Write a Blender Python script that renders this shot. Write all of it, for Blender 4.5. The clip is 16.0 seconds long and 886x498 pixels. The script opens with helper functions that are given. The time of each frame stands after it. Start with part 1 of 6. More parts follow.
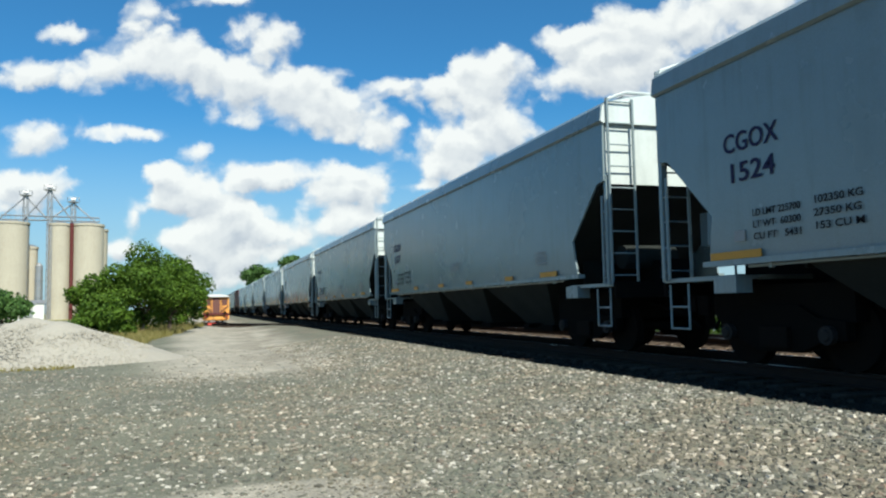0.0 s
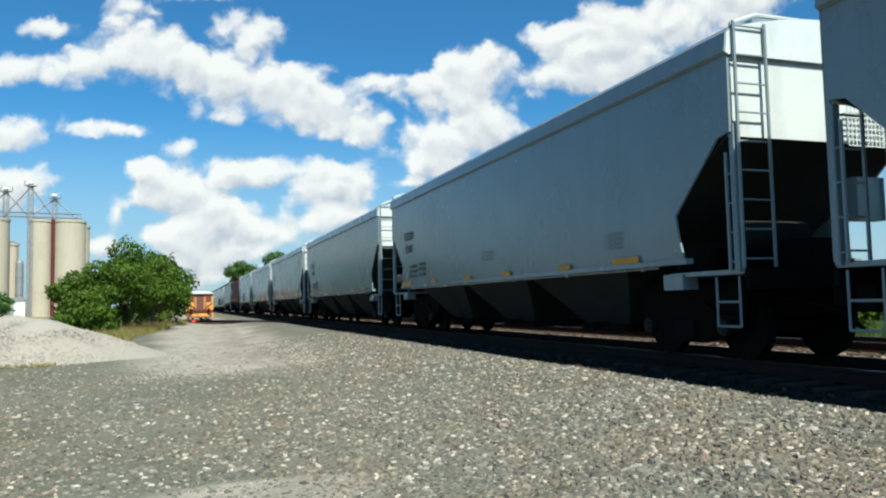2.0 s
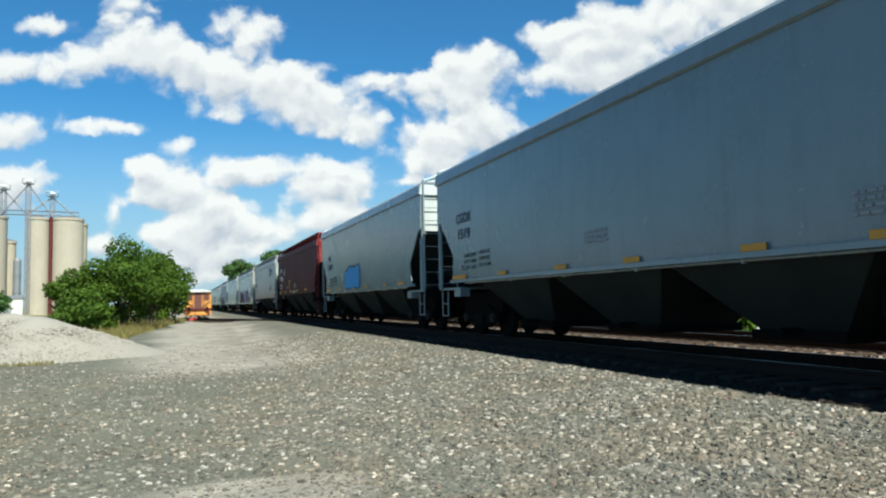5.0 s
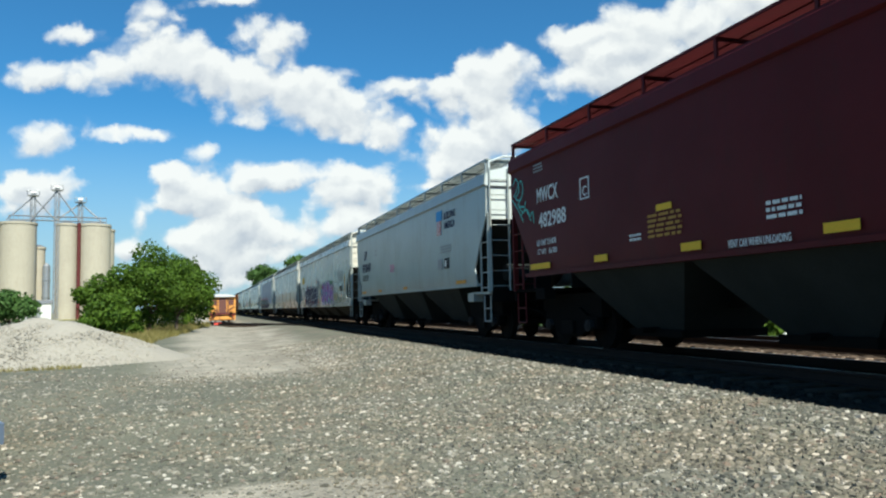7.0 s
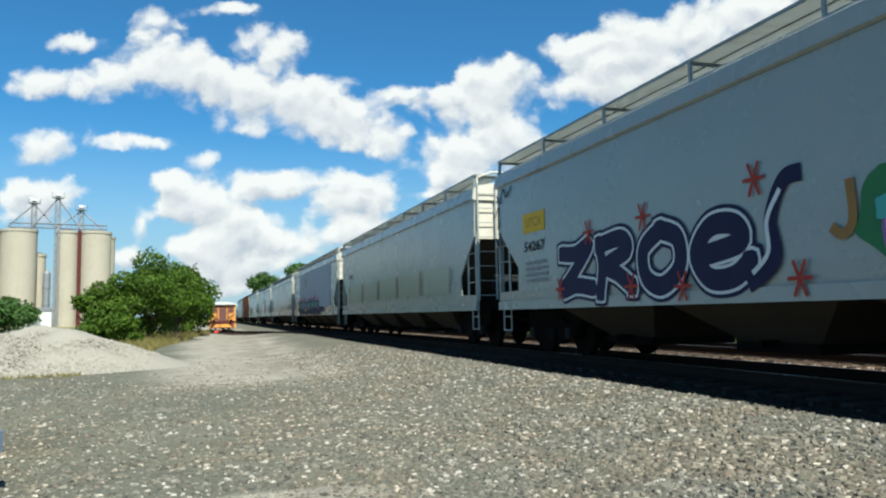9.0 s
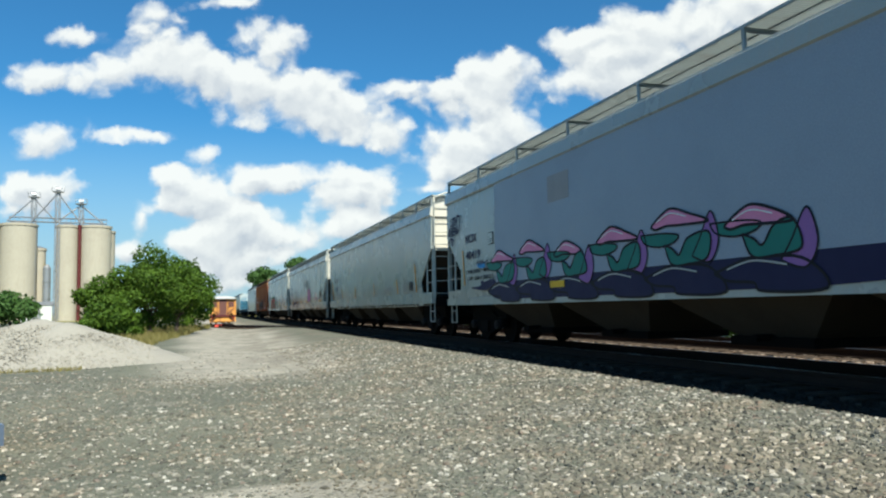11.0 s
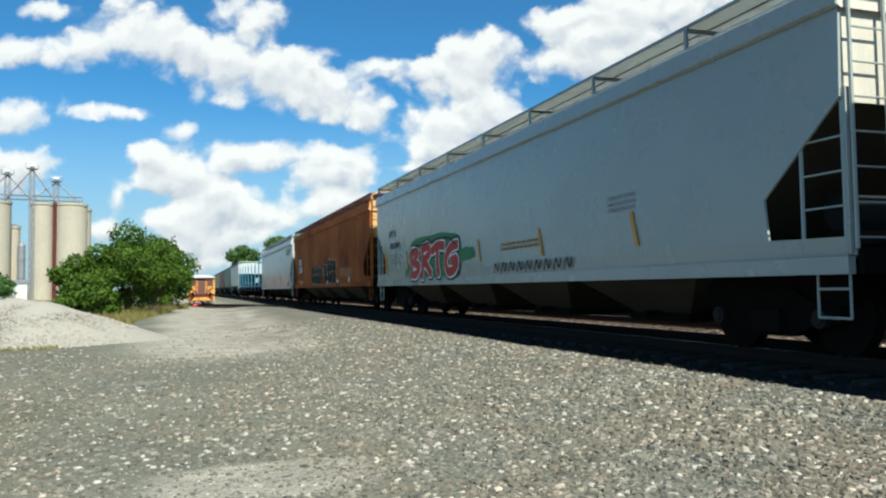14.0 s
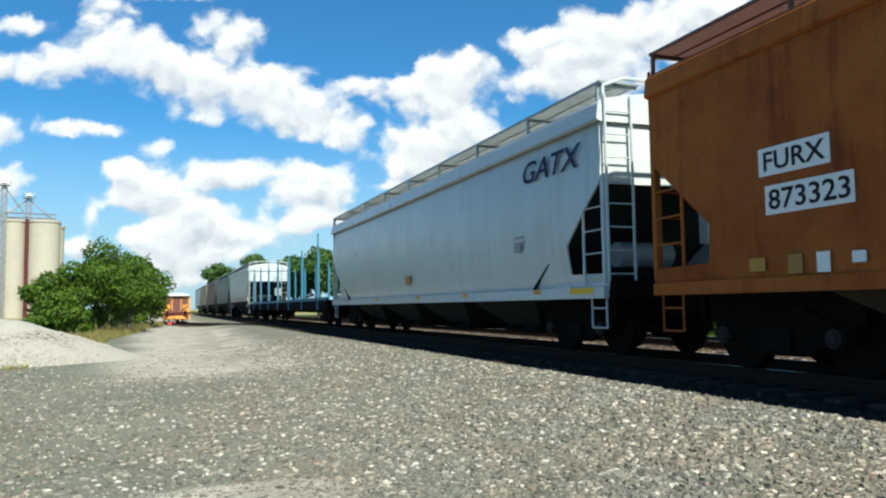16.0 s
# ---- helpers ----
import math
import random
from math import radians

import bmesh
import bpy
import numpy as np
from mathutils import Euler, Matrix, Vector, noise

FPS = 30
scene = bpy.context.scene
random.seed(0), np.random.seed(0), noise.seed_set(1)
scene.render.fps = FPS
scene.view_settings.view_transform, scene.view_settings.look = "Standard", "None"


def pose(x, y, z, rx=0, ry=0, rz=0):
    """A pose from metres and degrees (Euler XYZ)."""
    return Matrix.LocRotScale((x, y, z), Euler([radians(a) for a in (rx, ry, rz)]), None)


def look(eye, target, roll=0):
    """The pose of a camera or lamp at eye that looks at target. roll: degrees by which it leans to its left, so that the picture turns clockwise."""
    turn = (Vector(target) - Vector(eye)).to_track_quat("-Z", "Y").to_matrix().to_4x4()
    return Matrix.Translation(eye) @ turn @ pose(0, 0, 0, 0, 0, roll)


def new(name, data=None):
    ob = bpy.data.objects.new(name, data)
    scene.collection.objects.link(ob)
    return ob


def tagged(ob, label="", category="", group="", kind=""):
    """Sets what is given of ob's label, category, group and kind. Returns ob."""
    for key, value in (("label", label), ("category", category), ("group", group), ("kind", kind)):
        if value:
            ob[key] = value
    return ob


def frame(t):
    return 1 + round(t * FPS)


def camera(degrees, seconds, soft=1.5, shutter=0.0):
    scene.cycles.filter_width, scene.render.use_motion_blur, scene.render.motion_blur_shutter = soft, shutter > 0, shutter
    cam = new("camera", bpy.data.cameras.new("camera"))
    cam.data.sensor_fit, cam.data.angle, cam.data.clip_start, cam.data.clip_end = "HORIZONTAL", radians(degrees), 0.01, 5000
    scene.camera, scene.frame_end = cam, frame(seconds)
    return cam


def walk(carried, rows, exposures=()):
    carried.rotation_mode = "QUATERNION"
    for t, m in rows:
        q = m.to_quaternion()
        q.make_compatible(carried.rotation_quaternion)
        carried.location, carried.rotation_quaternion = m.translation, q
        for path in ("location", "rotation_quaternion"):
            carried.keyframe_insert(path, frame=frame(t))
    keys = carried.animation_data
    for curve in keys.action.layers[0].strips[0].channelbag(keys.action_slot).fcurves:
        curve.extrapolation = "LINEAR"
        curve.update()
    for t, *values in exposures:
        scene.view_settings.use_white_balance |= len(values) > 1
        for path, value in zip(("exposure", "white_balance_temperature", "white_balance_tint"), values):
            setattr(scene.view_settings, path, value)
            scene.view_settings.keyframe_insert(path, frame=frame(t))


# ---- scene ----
cam = camera(60.66, 16.0, soft=2.2)
# The clip's camera is held by hand at one spot: rows of t, yaw, pitch, roll.
EYE = (0.0, 0.0, 0.9)
TURNS = [
    (0.0, -17.83, 4.30, 1.10),
    (0.5, -17.95, 4.14, 1.14),
    (1.0, -18.59, 4.36, 0.94),
    (1.5, -18.33, 4.26, 1.15),
    (2.0, -18.95, 4.00, 1.23),
    (2.5, -19.06, 4.21, 1.12),
    (3.0, -19.69, 4.35, 1.25),
    (3.5, -19.83, 4.46, 1.23),
    (4.0, -19.54, 4.41, 1.34),
    (4.2, -19.11, 4.31, 1.23),
    (6.3, -19.13, 3.69, 0.98),
    (6.5, -18.31, 4.18, 1.13),
    (7.0, -17.39, 4.30, 1.10),
    (7.5, -17.23, 4.77, 1.09),
    (8.0, -17.12, 5.04, 1.09),
    (8.5, -16.96, 5.03, 1.11),
    (9.0, -17.37, 4.92, 0.99),
    (11.5, -17.37, 4.46, 0.99),
    (12.0, -18.06, 4.58, 0.87),
    (12.5, -17.83, 3.51, 0.85),
    (13.0, -18.58, 3.36, 0.85),
    (13.5, -18.70, 3.15, 0.96),
    (14.0, -18.87, 2.91, 0.85),
    (14.5, -18.98, 2.98, 0.81),
    (15.0, -19.92, 3.37, 0.80),
    (15.5, -19.93, 3.99, 0.86),
    (16.0, -20.54, 4.27, 0.84),
]
walk(cam, [(t, pose(*EYE, 90 + p, r, y)) for t, y, p, r in TURNS], exposures=[(0, 0.72, 6500, 3), (13.5, 0.74, 6500, 3), (15, 0.85, 6500, 3), (16, 0.9, 6500, 3)])

# ---- world, sun ----
SUN_TO = Vector((0.12, -0.86, 1.0)).normalized()  # high, behind the camera's right shoulder
sun = new("sun", bpy.data.lights.new("sun", "SUN"))
sun.data.energy, sun.data.angle, sun.data.color = 4.9, radians(0.5), (1.0, 0.95, 0.86)
sun.matrix_world = look(SUN_TO * 100, (0, 0, 0))

CLOUDS = {
    "long": [(-0.552, 0.329, 0.056, 0.026), (-0.475, 0.327, 0.063, 0.031), (-0.398, 0.341, 0.060, 0.045), (-0.336, 0.334, 0.060, 0.046), (-0.275, 0.303, 0.067, 0.052), (-0.214, 0.290, 0.067, 0.051), (-0.153, 0.277, 0.067, 0.049), (-0.115, 0.249, 0.056, 0.037), (-0.076, 0.222, 0.031, 0.028), (-0.237, 0.374, 0.060, 0.031)],
    "wisps": [(-0.499, 0.383, 0.045, 0.021), (-0.391, 0.406, 0.041, 0.031), (-0.298, 0.417, 0.056, 0.012), (-0.527, 0.239, 0.067, 0.031), (-0.556, 0.177, 0.075, 0.022), (-0.556, 0.151, 0.060, 0.034), (-0.411, 0.133, 0.021, 0.024), (-0.416, 0.240, 0.052, 0.012), (-0.327, 0.218, 0.028, 0.015)],
    "mid": [(-0.351, 0.180, 0.058, 0.027), (-0.245, 0.179, 0.056, 0.024), (-0.173, 0.178, 0.056, 0.024), (-0.105, 0.165, 0.052, 0.027), (-0.298, 0.112, 0.075, 0.027), (-0.358, 0.151, 0.045, 0.022), (-0.275, 0.080, 0.071, 0.024), (-0.339, 0.101, 0.045, 0.022), (-0.132, 0.127, 0.067, 0.027), (-0.426, 0.084, 0.037, 0.024), (-0.297, 0.048, 0.082, 0.021), (-0.192, 0.098, 0.060, 0.021)],
    "layers": [(-0.347, 0.162, 0.046, 0.021), (-0.305, 0.148, 0.056, 0.019), (-0.279, 0.128, 0.060, 0.019), (-0.290, 0.104, 0.071, 0.019), (-0.286, 0.074, 0.067, 0.016), (-0.374, 0.190, 0.031, 0.016), (-0.237, 0.164, 0.045, 0.018), (-0.146, 0.150, 0.045, 0.016), (-0.117, 0.112, 0.045, 0.015)],
    "right": [(0.060, 0.296, 0.078, 0.052), (-0.008, 0.283, 0.049, 0.031), (0.073, 0.326, 0.049, 0.031), (-0.069, 0.299, 0.039, 0.019), (0.040, 0.219, 0.086, 0.046), (0.005, 0.193, 0.049, 0.036), (0.086, 0.237, 0.046, 0.033), (-0.026, 0.161, 0.026, 0.010)],
    "far": [(0.237, 0.346, 0.071, 0.058), (0.190, 0.308, 0.063, 0.039), (0.299, 0.368, 0.082, 0.056), (0.383, 0.386, 0.082, 0.049), (0.165, 0.359, 0.039, 0.019), (0.273, 0.306, 0.082, 0.046), (0.445, 0.404, 0.067, 0.034), (0.531, 0.449, 0.090, 0.045)],
}


class Nodes:
    """Short writing of node trees."""

    def __init__(self, tree):
        self.tree = tree
        tree.nodes.clear()

    def add(self, kind, **values):
        n = self.tree.nodes.new(kind)
        for k, v in values.items():
            if k == "op":
                n.operation = v
            elif k == "mode":
                n.blend_type = v
            elif k == "data":
                n.data_type = v
            elif k == "grad":
                n.gradient_type = v
            elif k == "clamped":
                n.use_clamp = v
        return n

    def put(self, value, socket):
        if isinstance(value, bpy.types.NodeSocket):
            self.tree.links.new(value, socket)
        else:
            socket.default_value = value

    def math(self, op, a, b=0.0, clamped=False):
        n = self.add("ShaderNodeMath", op=op, clamped=clamped)
        self.put(a, n.inputs[0]), self.put(b, n.inputs[1])
        return n.outputs[0]

    def vec(self, op, a, b=(0, 0, 0)):
        n = self.add("ShaderNodeVectorMath", op=op)
        self.put(a, n.inputs[0])
        if op == "SCALE":
            n.inputs["Scale"].default_value = 0.6
            return n.outputs[0]
        self.put(b, n.inputs[1])
        return n.outputs["Value"] if op == "DOT_PRODUCT" else n.outputs[0]

    def noise(self, vector, scale, detail=4.0, rough=0.55, colour=False):
        n = self.add("ShaderNodeTexNoise")
        self.put(vector, n.inputs["Vector"])
        n.inputs["Scale"].default_value, n.inputs["Detail"].default_value = scale, detail
        n.inputs["Roughness"].default_value = rough
        return n.outputs["Color" if colour else "Fac"]

    def ramp(self, value, lo, hi, a=0.0, b=1.0):
        n = self.add("ShaderNodeMapRange")
        n.interpolation_type = "SMOOTHSTEP"
        for i, v in enumerate((value, lo, hi, a, b)):
            self.put(v, n.inputs[i])
        return n.outputs[0]

    def mix(self, fac, a, b, mode="MIX"):
        n = self.add("ShaderNodeMix", data="RGBA", mode=mode)
        self.put(fac, n.inputs["Factor"])
        for v, s in ((a, n.inputs[6]), (b, n.inputs[7])):
            self.put(v if isinstance(v, bpy.types.NodeSocket) else (*v, 1)[:4], s)
        return n.outputs[2]

    def map(self, vector, scale=(1, 1, 1), location=(0, 0, 0), kind="POINT"):
        n = self.tree.nodes.new("ShaderNodeMapping")
        n.vector_type = kind
        self.put(vector, n.inputs["Vector"])
        n.inputs["Scale"].default_value, n.inputs["Location"].default_value = scale, location
        return n.outputs[0]


def make_world():
    world = bpy.data.worlds.new("sky")
    world.use_nodes = True
    scene.world = world
    n = Nodes(world.node_tree)
    sky = n.add("ShaderNodeTexSky")
    sky.sky_type, sky.sun_disc = "NISHITA", False
    sky.sun_elevation = math.asin(SUN_TO.z)
    sky.sun_rotation = math.atan2(SUN_TO.x, SUN_TO.y)
    sky.air_density, sky.dust_density, sky.ozone_density = 1.0, 0.6, 2.5
    d = n.add("ShaderNodeTexCoord").outputs["Generated"]
    a, b = math.sin(radians(18)), math.cos(radians(18))
    ahead = n.math("MAXIMUM", n.vec("DOT_PRODUCT", d, (a, b, 0)), 0.02)
    split = n.add("ShaderNodeSeparateXYZ")
    n.put(d, split.inputs[0])
    u = n.math("DIVIDE", n.vec("DOT_PRODUCT", d, (b, -a, 0)), ahead)
    v = n.math("DIVIDE", split.outputs[2], ahead)
    flat = n.add("ShaderNodeCombineXYZ")
    n.put(u, flat.inputs[0]), n.put(v, flat.inputs[1])
    flat = flat.outputs[0]
    # billows: the plane is warped by noise at two sizes
    w1 = n.vec("SUBTRACT", n.noise(flat, 9.0, 2.0, 0.5, True), (0.5, 0.5, 0.5))
    w2 = n.vec("SUBTRACT", n.noise(flat, 24.0, 6.0, 0.6, True), (0.5, 0.5, 0.5))
    bent = n.vec("ADD", flat, n.vec("ADD", n.vec("MULTIPLY", w1, (0.05, 0.04, 0)), n.vec("MULTIPLY", w2, (0.026, 0.021, 0))))
    w3 = n.vec("SUBTRACT", n.noise(flat, 70.0, 4.0, 0.6, True), (0.5, 0.5, 0.5))
    bent = n.vec("ADD", bent, n.vec("MULTIPLY", w3, (0.008, 0.007, 0)))

    def field(plane):
        total = 0.0
        for group in CLOUDS.values():
            for cu, cv, ru, rv in group:
                m = n.map(plane, (ru * 1.26, rv * 1.26, 1), (cu, cv, 0), "TEXTURE")
                g = n.add("ShaderNodeTexGradient", grad="SPHERICAL")
                n.put(m, g.inputs[0])
                total = n.math("ADD", g.outputs["Fac"], total)
        return total

    def billow(plane):
        """Heaps of cloud: the soft field with lumps of three sizes on it."""
        big = n.math("MULTIPLY", n.math("SUBTRACT", n.noise(n.map(plane, (1, 1.35, 1)), 15.0, 3.0, 0.5), 0.5), 1.15)
        vor = n.add("ShaderNodeTexVoronoi")
        vor.feature, vor.inputs["Scale"].default_value = "SMOOTH_F1", 34.0
        vor.inputs["Smoothness"].default_value = 0.5
        n.put(n.vec("ADD", plane, n.vec("MULTIPLY", w3, (0.02, 0.02, 0))), vor.inputs["Vector"])
        lumps = n.math("MULTIPLY", n.math("SUBTRACT", 0.42, vor.outputs["Distance"]), 0.75)
        fine = n.math("MULTIPLY", n.math("SUBTRACT", n.noise(plane, 75.0, 4.0, 0.6), 0.5), 0.28)
        soft = n.math("POWER", n.math("MINIMUM", field(plane), 1.6), 0.8)
        return n.math("ADD", soft, n.math("MULTIPLY", n.ramp(soft, 0.05, 0.5), n.math("ADD", big, n.math("ADD", lumps, fine))))

    thick = billow(bent)
    # the sky that the camera never faces has loose clouds too
    side = n.noise(n.map(d, (1, 1, 2.2)), 3.0, 6.0, 0.6)
    behind = n.ramp(n.vec("DOT_PRODUCT", d, (a, b, 0)), 0.55, 0.75, 1.0, 0.0)
    other = n.math("MULTIPLY", n.ramp(side, 0.6, 0.74), behind)
    cover = n.math("MAXIMUM", n.ramp(thick, 0.22, 0.85), other)
    # lit tops, greyer bellies: how much cloud lies higher up, towards the light
    above = billow(n.vec("ADD", bent, (-0.004, 0.016, 0.0)))
    edge = n.math("MULTIPLY", n.math("SUBTRACT", thick, above), 1.05)
    deep = n.ramp(thick, 0.8, 1.9, 0.0, 0.34)
    lit = n.math("SUBTRACT", n.math("ADD", edge, 0.68), deep, True)
    cloud = n.mix(lit, (7.7, 8.3, 9.5), (13.2, 13.2, 13.3))
    # haze towards the horizon
    haze = n.ramp(split.outputs[2], 0.0, 0.26, 0.8, 0.0)
    base = n.mix(0.85, sky.outputs[0], n.mix(1.0, sky.outputs[0], (0.42, 1.36, 1.93), "MULTIPLY"))
    base = n.mix(haze, base, (6.6, 8.6, 10.2))
    bg = n.add("ShaderNodeBackground")
    n.put(n.mix(n.math("MULTIPLY", cover, 0.96), base, cloud), bg.inputs[0])
    bg.inputs[1].default_value = 0.045
    out = n.add("ShaderNodeOutputWorld")
    n.tree.links.new(bg.outputs[0], out.inputs[0])


make_world()


# ---- materials ----
def material(name, colour, second=None, rough=0.6, metal=0.0, scale=3.0, fine=40.0, bump=0.15, dirt=None, streak=0.0, amount=0.5, spec=0.5):
    """Paint, stone, wood, steel: a base colour, a second one in patches, fine grain, relief and dirt that runs down."""
    m = bpy.data.materials.new(name)
    m.use_nodes = True
    n = Nodes(m.node_tree)
    at = n.add("ShaderNodeTexCoord").outputs["Object"]
    chance = n.add("ShaderNodeObjectInfo").outputs["Random"]
    spread = n.add("ShaderNodeCombineXYZ")
    n.put(n.math("MULTIPLY", chance, 40.0), spread.inputs[0]), n.put(n.math("MULTIPLY", chance, 17.0), spread.inputs[1])
    shift = n.vec("ADD", at, spread.outputs[0])
    big = n.noise(shift, scale, 5.0, 0.6)
    small = n.noise(shift, fine, 3.0, 0.6)
    second = second or tuple(c * 0.8 for c in colour)
    col = n.mix(n.math("MULTIPLY", n.ramp(big, 0.35, 0.7), amount), colour, second)
    grain = n.math("ADD", 0.82, n.math("MULTIPLY", small, 0.36))
    both = n.add("ShaderNodeCombineColor")
    for i in range(3):
        n.put(grain, both.inputs[i])
    col = n.mix(1.0, col, both.outputs[0], "MULTIPLY")
    if dirt:
        runs = n.noise(n.map(shift, (1.0, 2.2, 0.12)), 2.2, 5.0, 0.65)
        patches = n.noise(shift, 1.1, 6.0, 0.7)
        fac = n.ramp(n.math("ADD", n.math("MULTIPLY", runs, 0.6), n.math("MULTIPLY", patches, 0.5)), 0.52, 0.72, 0.0, streak)
        col = n.mix(fac, col, dirt)
    p = n.add("ShaderNodeBsdfPrincipled")
    n.put(col, p.inputs["Base Color"])
    n.put(n.math("ADD", rough - 0.08, n.math("MULTIPLY", big, 0.16)), p.inputs["Roughness"])
    p.inputs["Metallic"].default_value = metal
    p.inputs["Specular IOR Level"].default_value = spec
    if bump:
        b = n.add("ShaderNodeBump")
        b.inputs["Strength"].default_value, b.inputs["Distance"].default_value = bump, 0.02
        n.put(n.math("ADD", small, n.math("MULTIPLY", big, 0.6)), b.inputs["Height"])
        n.tree.links.new(b.outputs[0], p.inputs["Normal"])
    out = n.add("ShaderNodeOutputMaterial")
    n.tree.links.new(p.outputs[0], out.inputs[0])
    return m


# Paint for car ends, with the sunlight on them put into its colour.
def sunlit_end(name, colour):
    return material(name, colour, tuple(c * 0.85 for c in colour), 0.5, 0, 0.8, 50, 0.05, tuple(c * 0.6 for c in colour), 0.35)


def plain(name, colour, rough=0.6):
    return material(name, colour, None, rough, bump=0.05, fine=60.0, amount=0.3, spec=0.15)


def stones_material(name, colours, rough=0.9, dust=(0.1, 0.095, 0.085), tint=(1.1, 1.0, 0.92)):
    """One colour out of a few for each loose stone, dusty, and warmer in some stretches than in others."""
    m = bpy.data.materials.new(name)
    m.use_nodes = True
    n = Nodes(m.node_tree)
    chance = n.add("ShaderNodeNewGeometry").outputs["Random Per Island"]
    r = n.add("ShaderNodeValToRGB")
    r.color_ramp.interpolation = "CONSTANT"
    while len(r.color_ramp.elements) < len(colours):
        r.color_ramp.elements.new(0.5)
    for e, (at, c) in zip(r.color_ramp.elements, colours):
        e.position, e.color = at, (*c, 1)
    n.put(chance, r.inputs[0])
    where = n.add("ShaderNodeTexCoord").outputs["Object"]
    col = n.mix(n.ramp(n.noise(where, 30.0), 0.3, 0.7, 0.0, 0.45), r.outputs[0], dust)
    col = n.mix(n.ramp(n.noise(where, 0.8, 5.0, 0.6), 0.42, 0.6, 0.0, 0.75), col, n.mix(1.0, col, tint, "MULTIPLY"))
    p = n.add("ShaderNodeBsdfPrincipled")
    n.put(col, p.inputs["Base Color"])
    p.inputs["Roughness"].default_value, p.inputs["Specular IOR Level"].default_value = rough, 0.15
    out = n.add("ShaderNodeOutputMaterial")
    n.tree.links.new(p.outputs[0], out.inputs[0])
    return m


def ground_material():
    m = bpy.data.materials.new("crushed_stone")
    m.use_nodes = True
    n = Nodes(m.node_tree)
    at = n.add("ShaderNodeTexCoord").outputs["Object"]
    vor = n.add("ShaderNodeTexVoronoi")
    n.put(at, vor.inputs["Vector"])
    vor.inputs["Scale"].default_value = 24.0
    grey = n.mix(n.ramp(n.noise(at, 0.5), 0.35, 0.65), (0.155, 0.158, 0.122), (0.115, 0.12, 0.095))
    pale = n.mix(n.ramp(n.noise(at, 1.7, 5.0), 0.4, 0.6), (0.37, 0.34, 0.28), (0.29, 0.27, 0.225))
    split = n.add("ShaderNodeSeparateXYZ")
    n.put(at, split.inputs[0])
    # a lane of pale fines runs beside the siding, and patches of them lie in the yard
    lane = n.ramp(n.math("ABSOLUTE", n.math("ADD", n.math("ADD", split.outputs[0], 0.0), n.math("MULTIPLY", n.noise(at, 0.12), -3.0))), 1.6, 3.2, 1.0, 0.0)
    lane = n.math("MULTIPLY", lane, n.ramp(n.math("ADD", split.outputs[1], n.math("MULTIPLY", n.noise(at, 0.4), 5.0)), 17.5, 21.5))
    patch = n.add("ShaderNodeVectorMath", op="LENGTH")
    n.put(n.vec("MULTIPLY", n.vec("SUBTRACT", n.vec("ADD", at, n.vec("SCALE", n.noise(at, 1.2, 4.0, 0.6, True))), (0.95, 6.5, 0.0)), (1.0, 1.6, 0.0)), patch.inputs[0])
    patch = n.math("MAXIMUM", n.ramp(patch.outputs["Value"], 0.75, 1.15, 1.0, 0.0), n.math("MULTIPLY", n.ramp(n.noise(at, 0.5, 5.0, 0.6), 0.6, 0.7), 0.5))
    fac = n.math("MAXIMUM", lane, n.math("MULTIPLY", patch, n.ramp(split.outputs[0], 3.0, 5.0, 0.85, 0.0)))
    col = n.mix(fac, grey, pale)
    warm = n.math("MULTIPLY", n.ramp(n.noise(at, 0.9, 5.0, 0.6), 0.42, 0.6), n.ramp(split.outputs[0], -0.5, 3.5, 0.1, 0.8))
    col = n.mix(warm, col, (0.165, 0.147, 0.118))
    cell = n.math("ADD", 0.72, n.math("MULTIPLY", n.noise(at, 22.0, 4.0, 0.7), 0.56))
    both = n.add("ShaderNodeCombineColor")
    for i in range(3):
        n.put(cell, both.inputs[i])
    col = n.mix(1.0, col, both.outputs[0], "MULTIPLY")
    # main bed painted black with the train's shade, second track's bed rusty brown
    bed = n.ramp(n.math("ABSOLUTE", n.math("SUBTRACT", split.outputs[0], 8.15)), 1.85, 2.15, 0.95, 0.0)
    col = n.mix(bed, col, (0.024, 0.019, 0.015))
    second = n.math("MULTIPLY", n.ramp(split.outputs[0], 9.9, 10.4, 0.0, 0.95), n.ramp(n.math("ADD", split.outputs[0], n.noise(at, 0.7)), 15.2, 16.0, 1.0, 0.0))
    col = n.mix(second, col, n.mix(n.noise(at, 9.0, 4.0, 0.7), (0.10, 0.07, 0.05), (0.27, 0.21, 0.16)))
    # rough grass on the far side
    col = n.mix(n.ramp(n.math("ADD", split.outputs[0], n.noise(at, 0.7)), 15.2, 16.0, 0.0, 0.95), col, n.mix(n.noise(at, 1.5), (0.012, 0.02, 0.006), (0.04, 0.048, 0.016)))
    # dry grass past the yard
    far = n.ramp(n.math("ADD", split.outputs[1], n.math("MULTIPLY", n.noise(at, 0.15), 30.0)), 170.0, 200.0)
    col = n.mix(far, col, n.mix(n.noise(at, 0.8), (0.16, 0.17, 0.05), (0.30, 0.26, 0.12)))
    p = n.add("ShaderNodeBsdfPrincipled")
    n.put(col, p.inputs["Base Color"])
    p.inputs["Roughness"].default_value, p.inputs["Specular IOR Level"].default_value = 0.95, 0.1
    b = n.add("ShaderNodeBump")
    b.inputs["Strength"].default_value, b.inputs["Distance"].default_value = 0.9, 0.03
    n.put(vor.outputs["Distance"], b.inputs["Height"])
    n.tree.links.new(b.outputs[0], p.inputs["Normal"])
    out = n.add("ShaderNodeOutputMaterial")
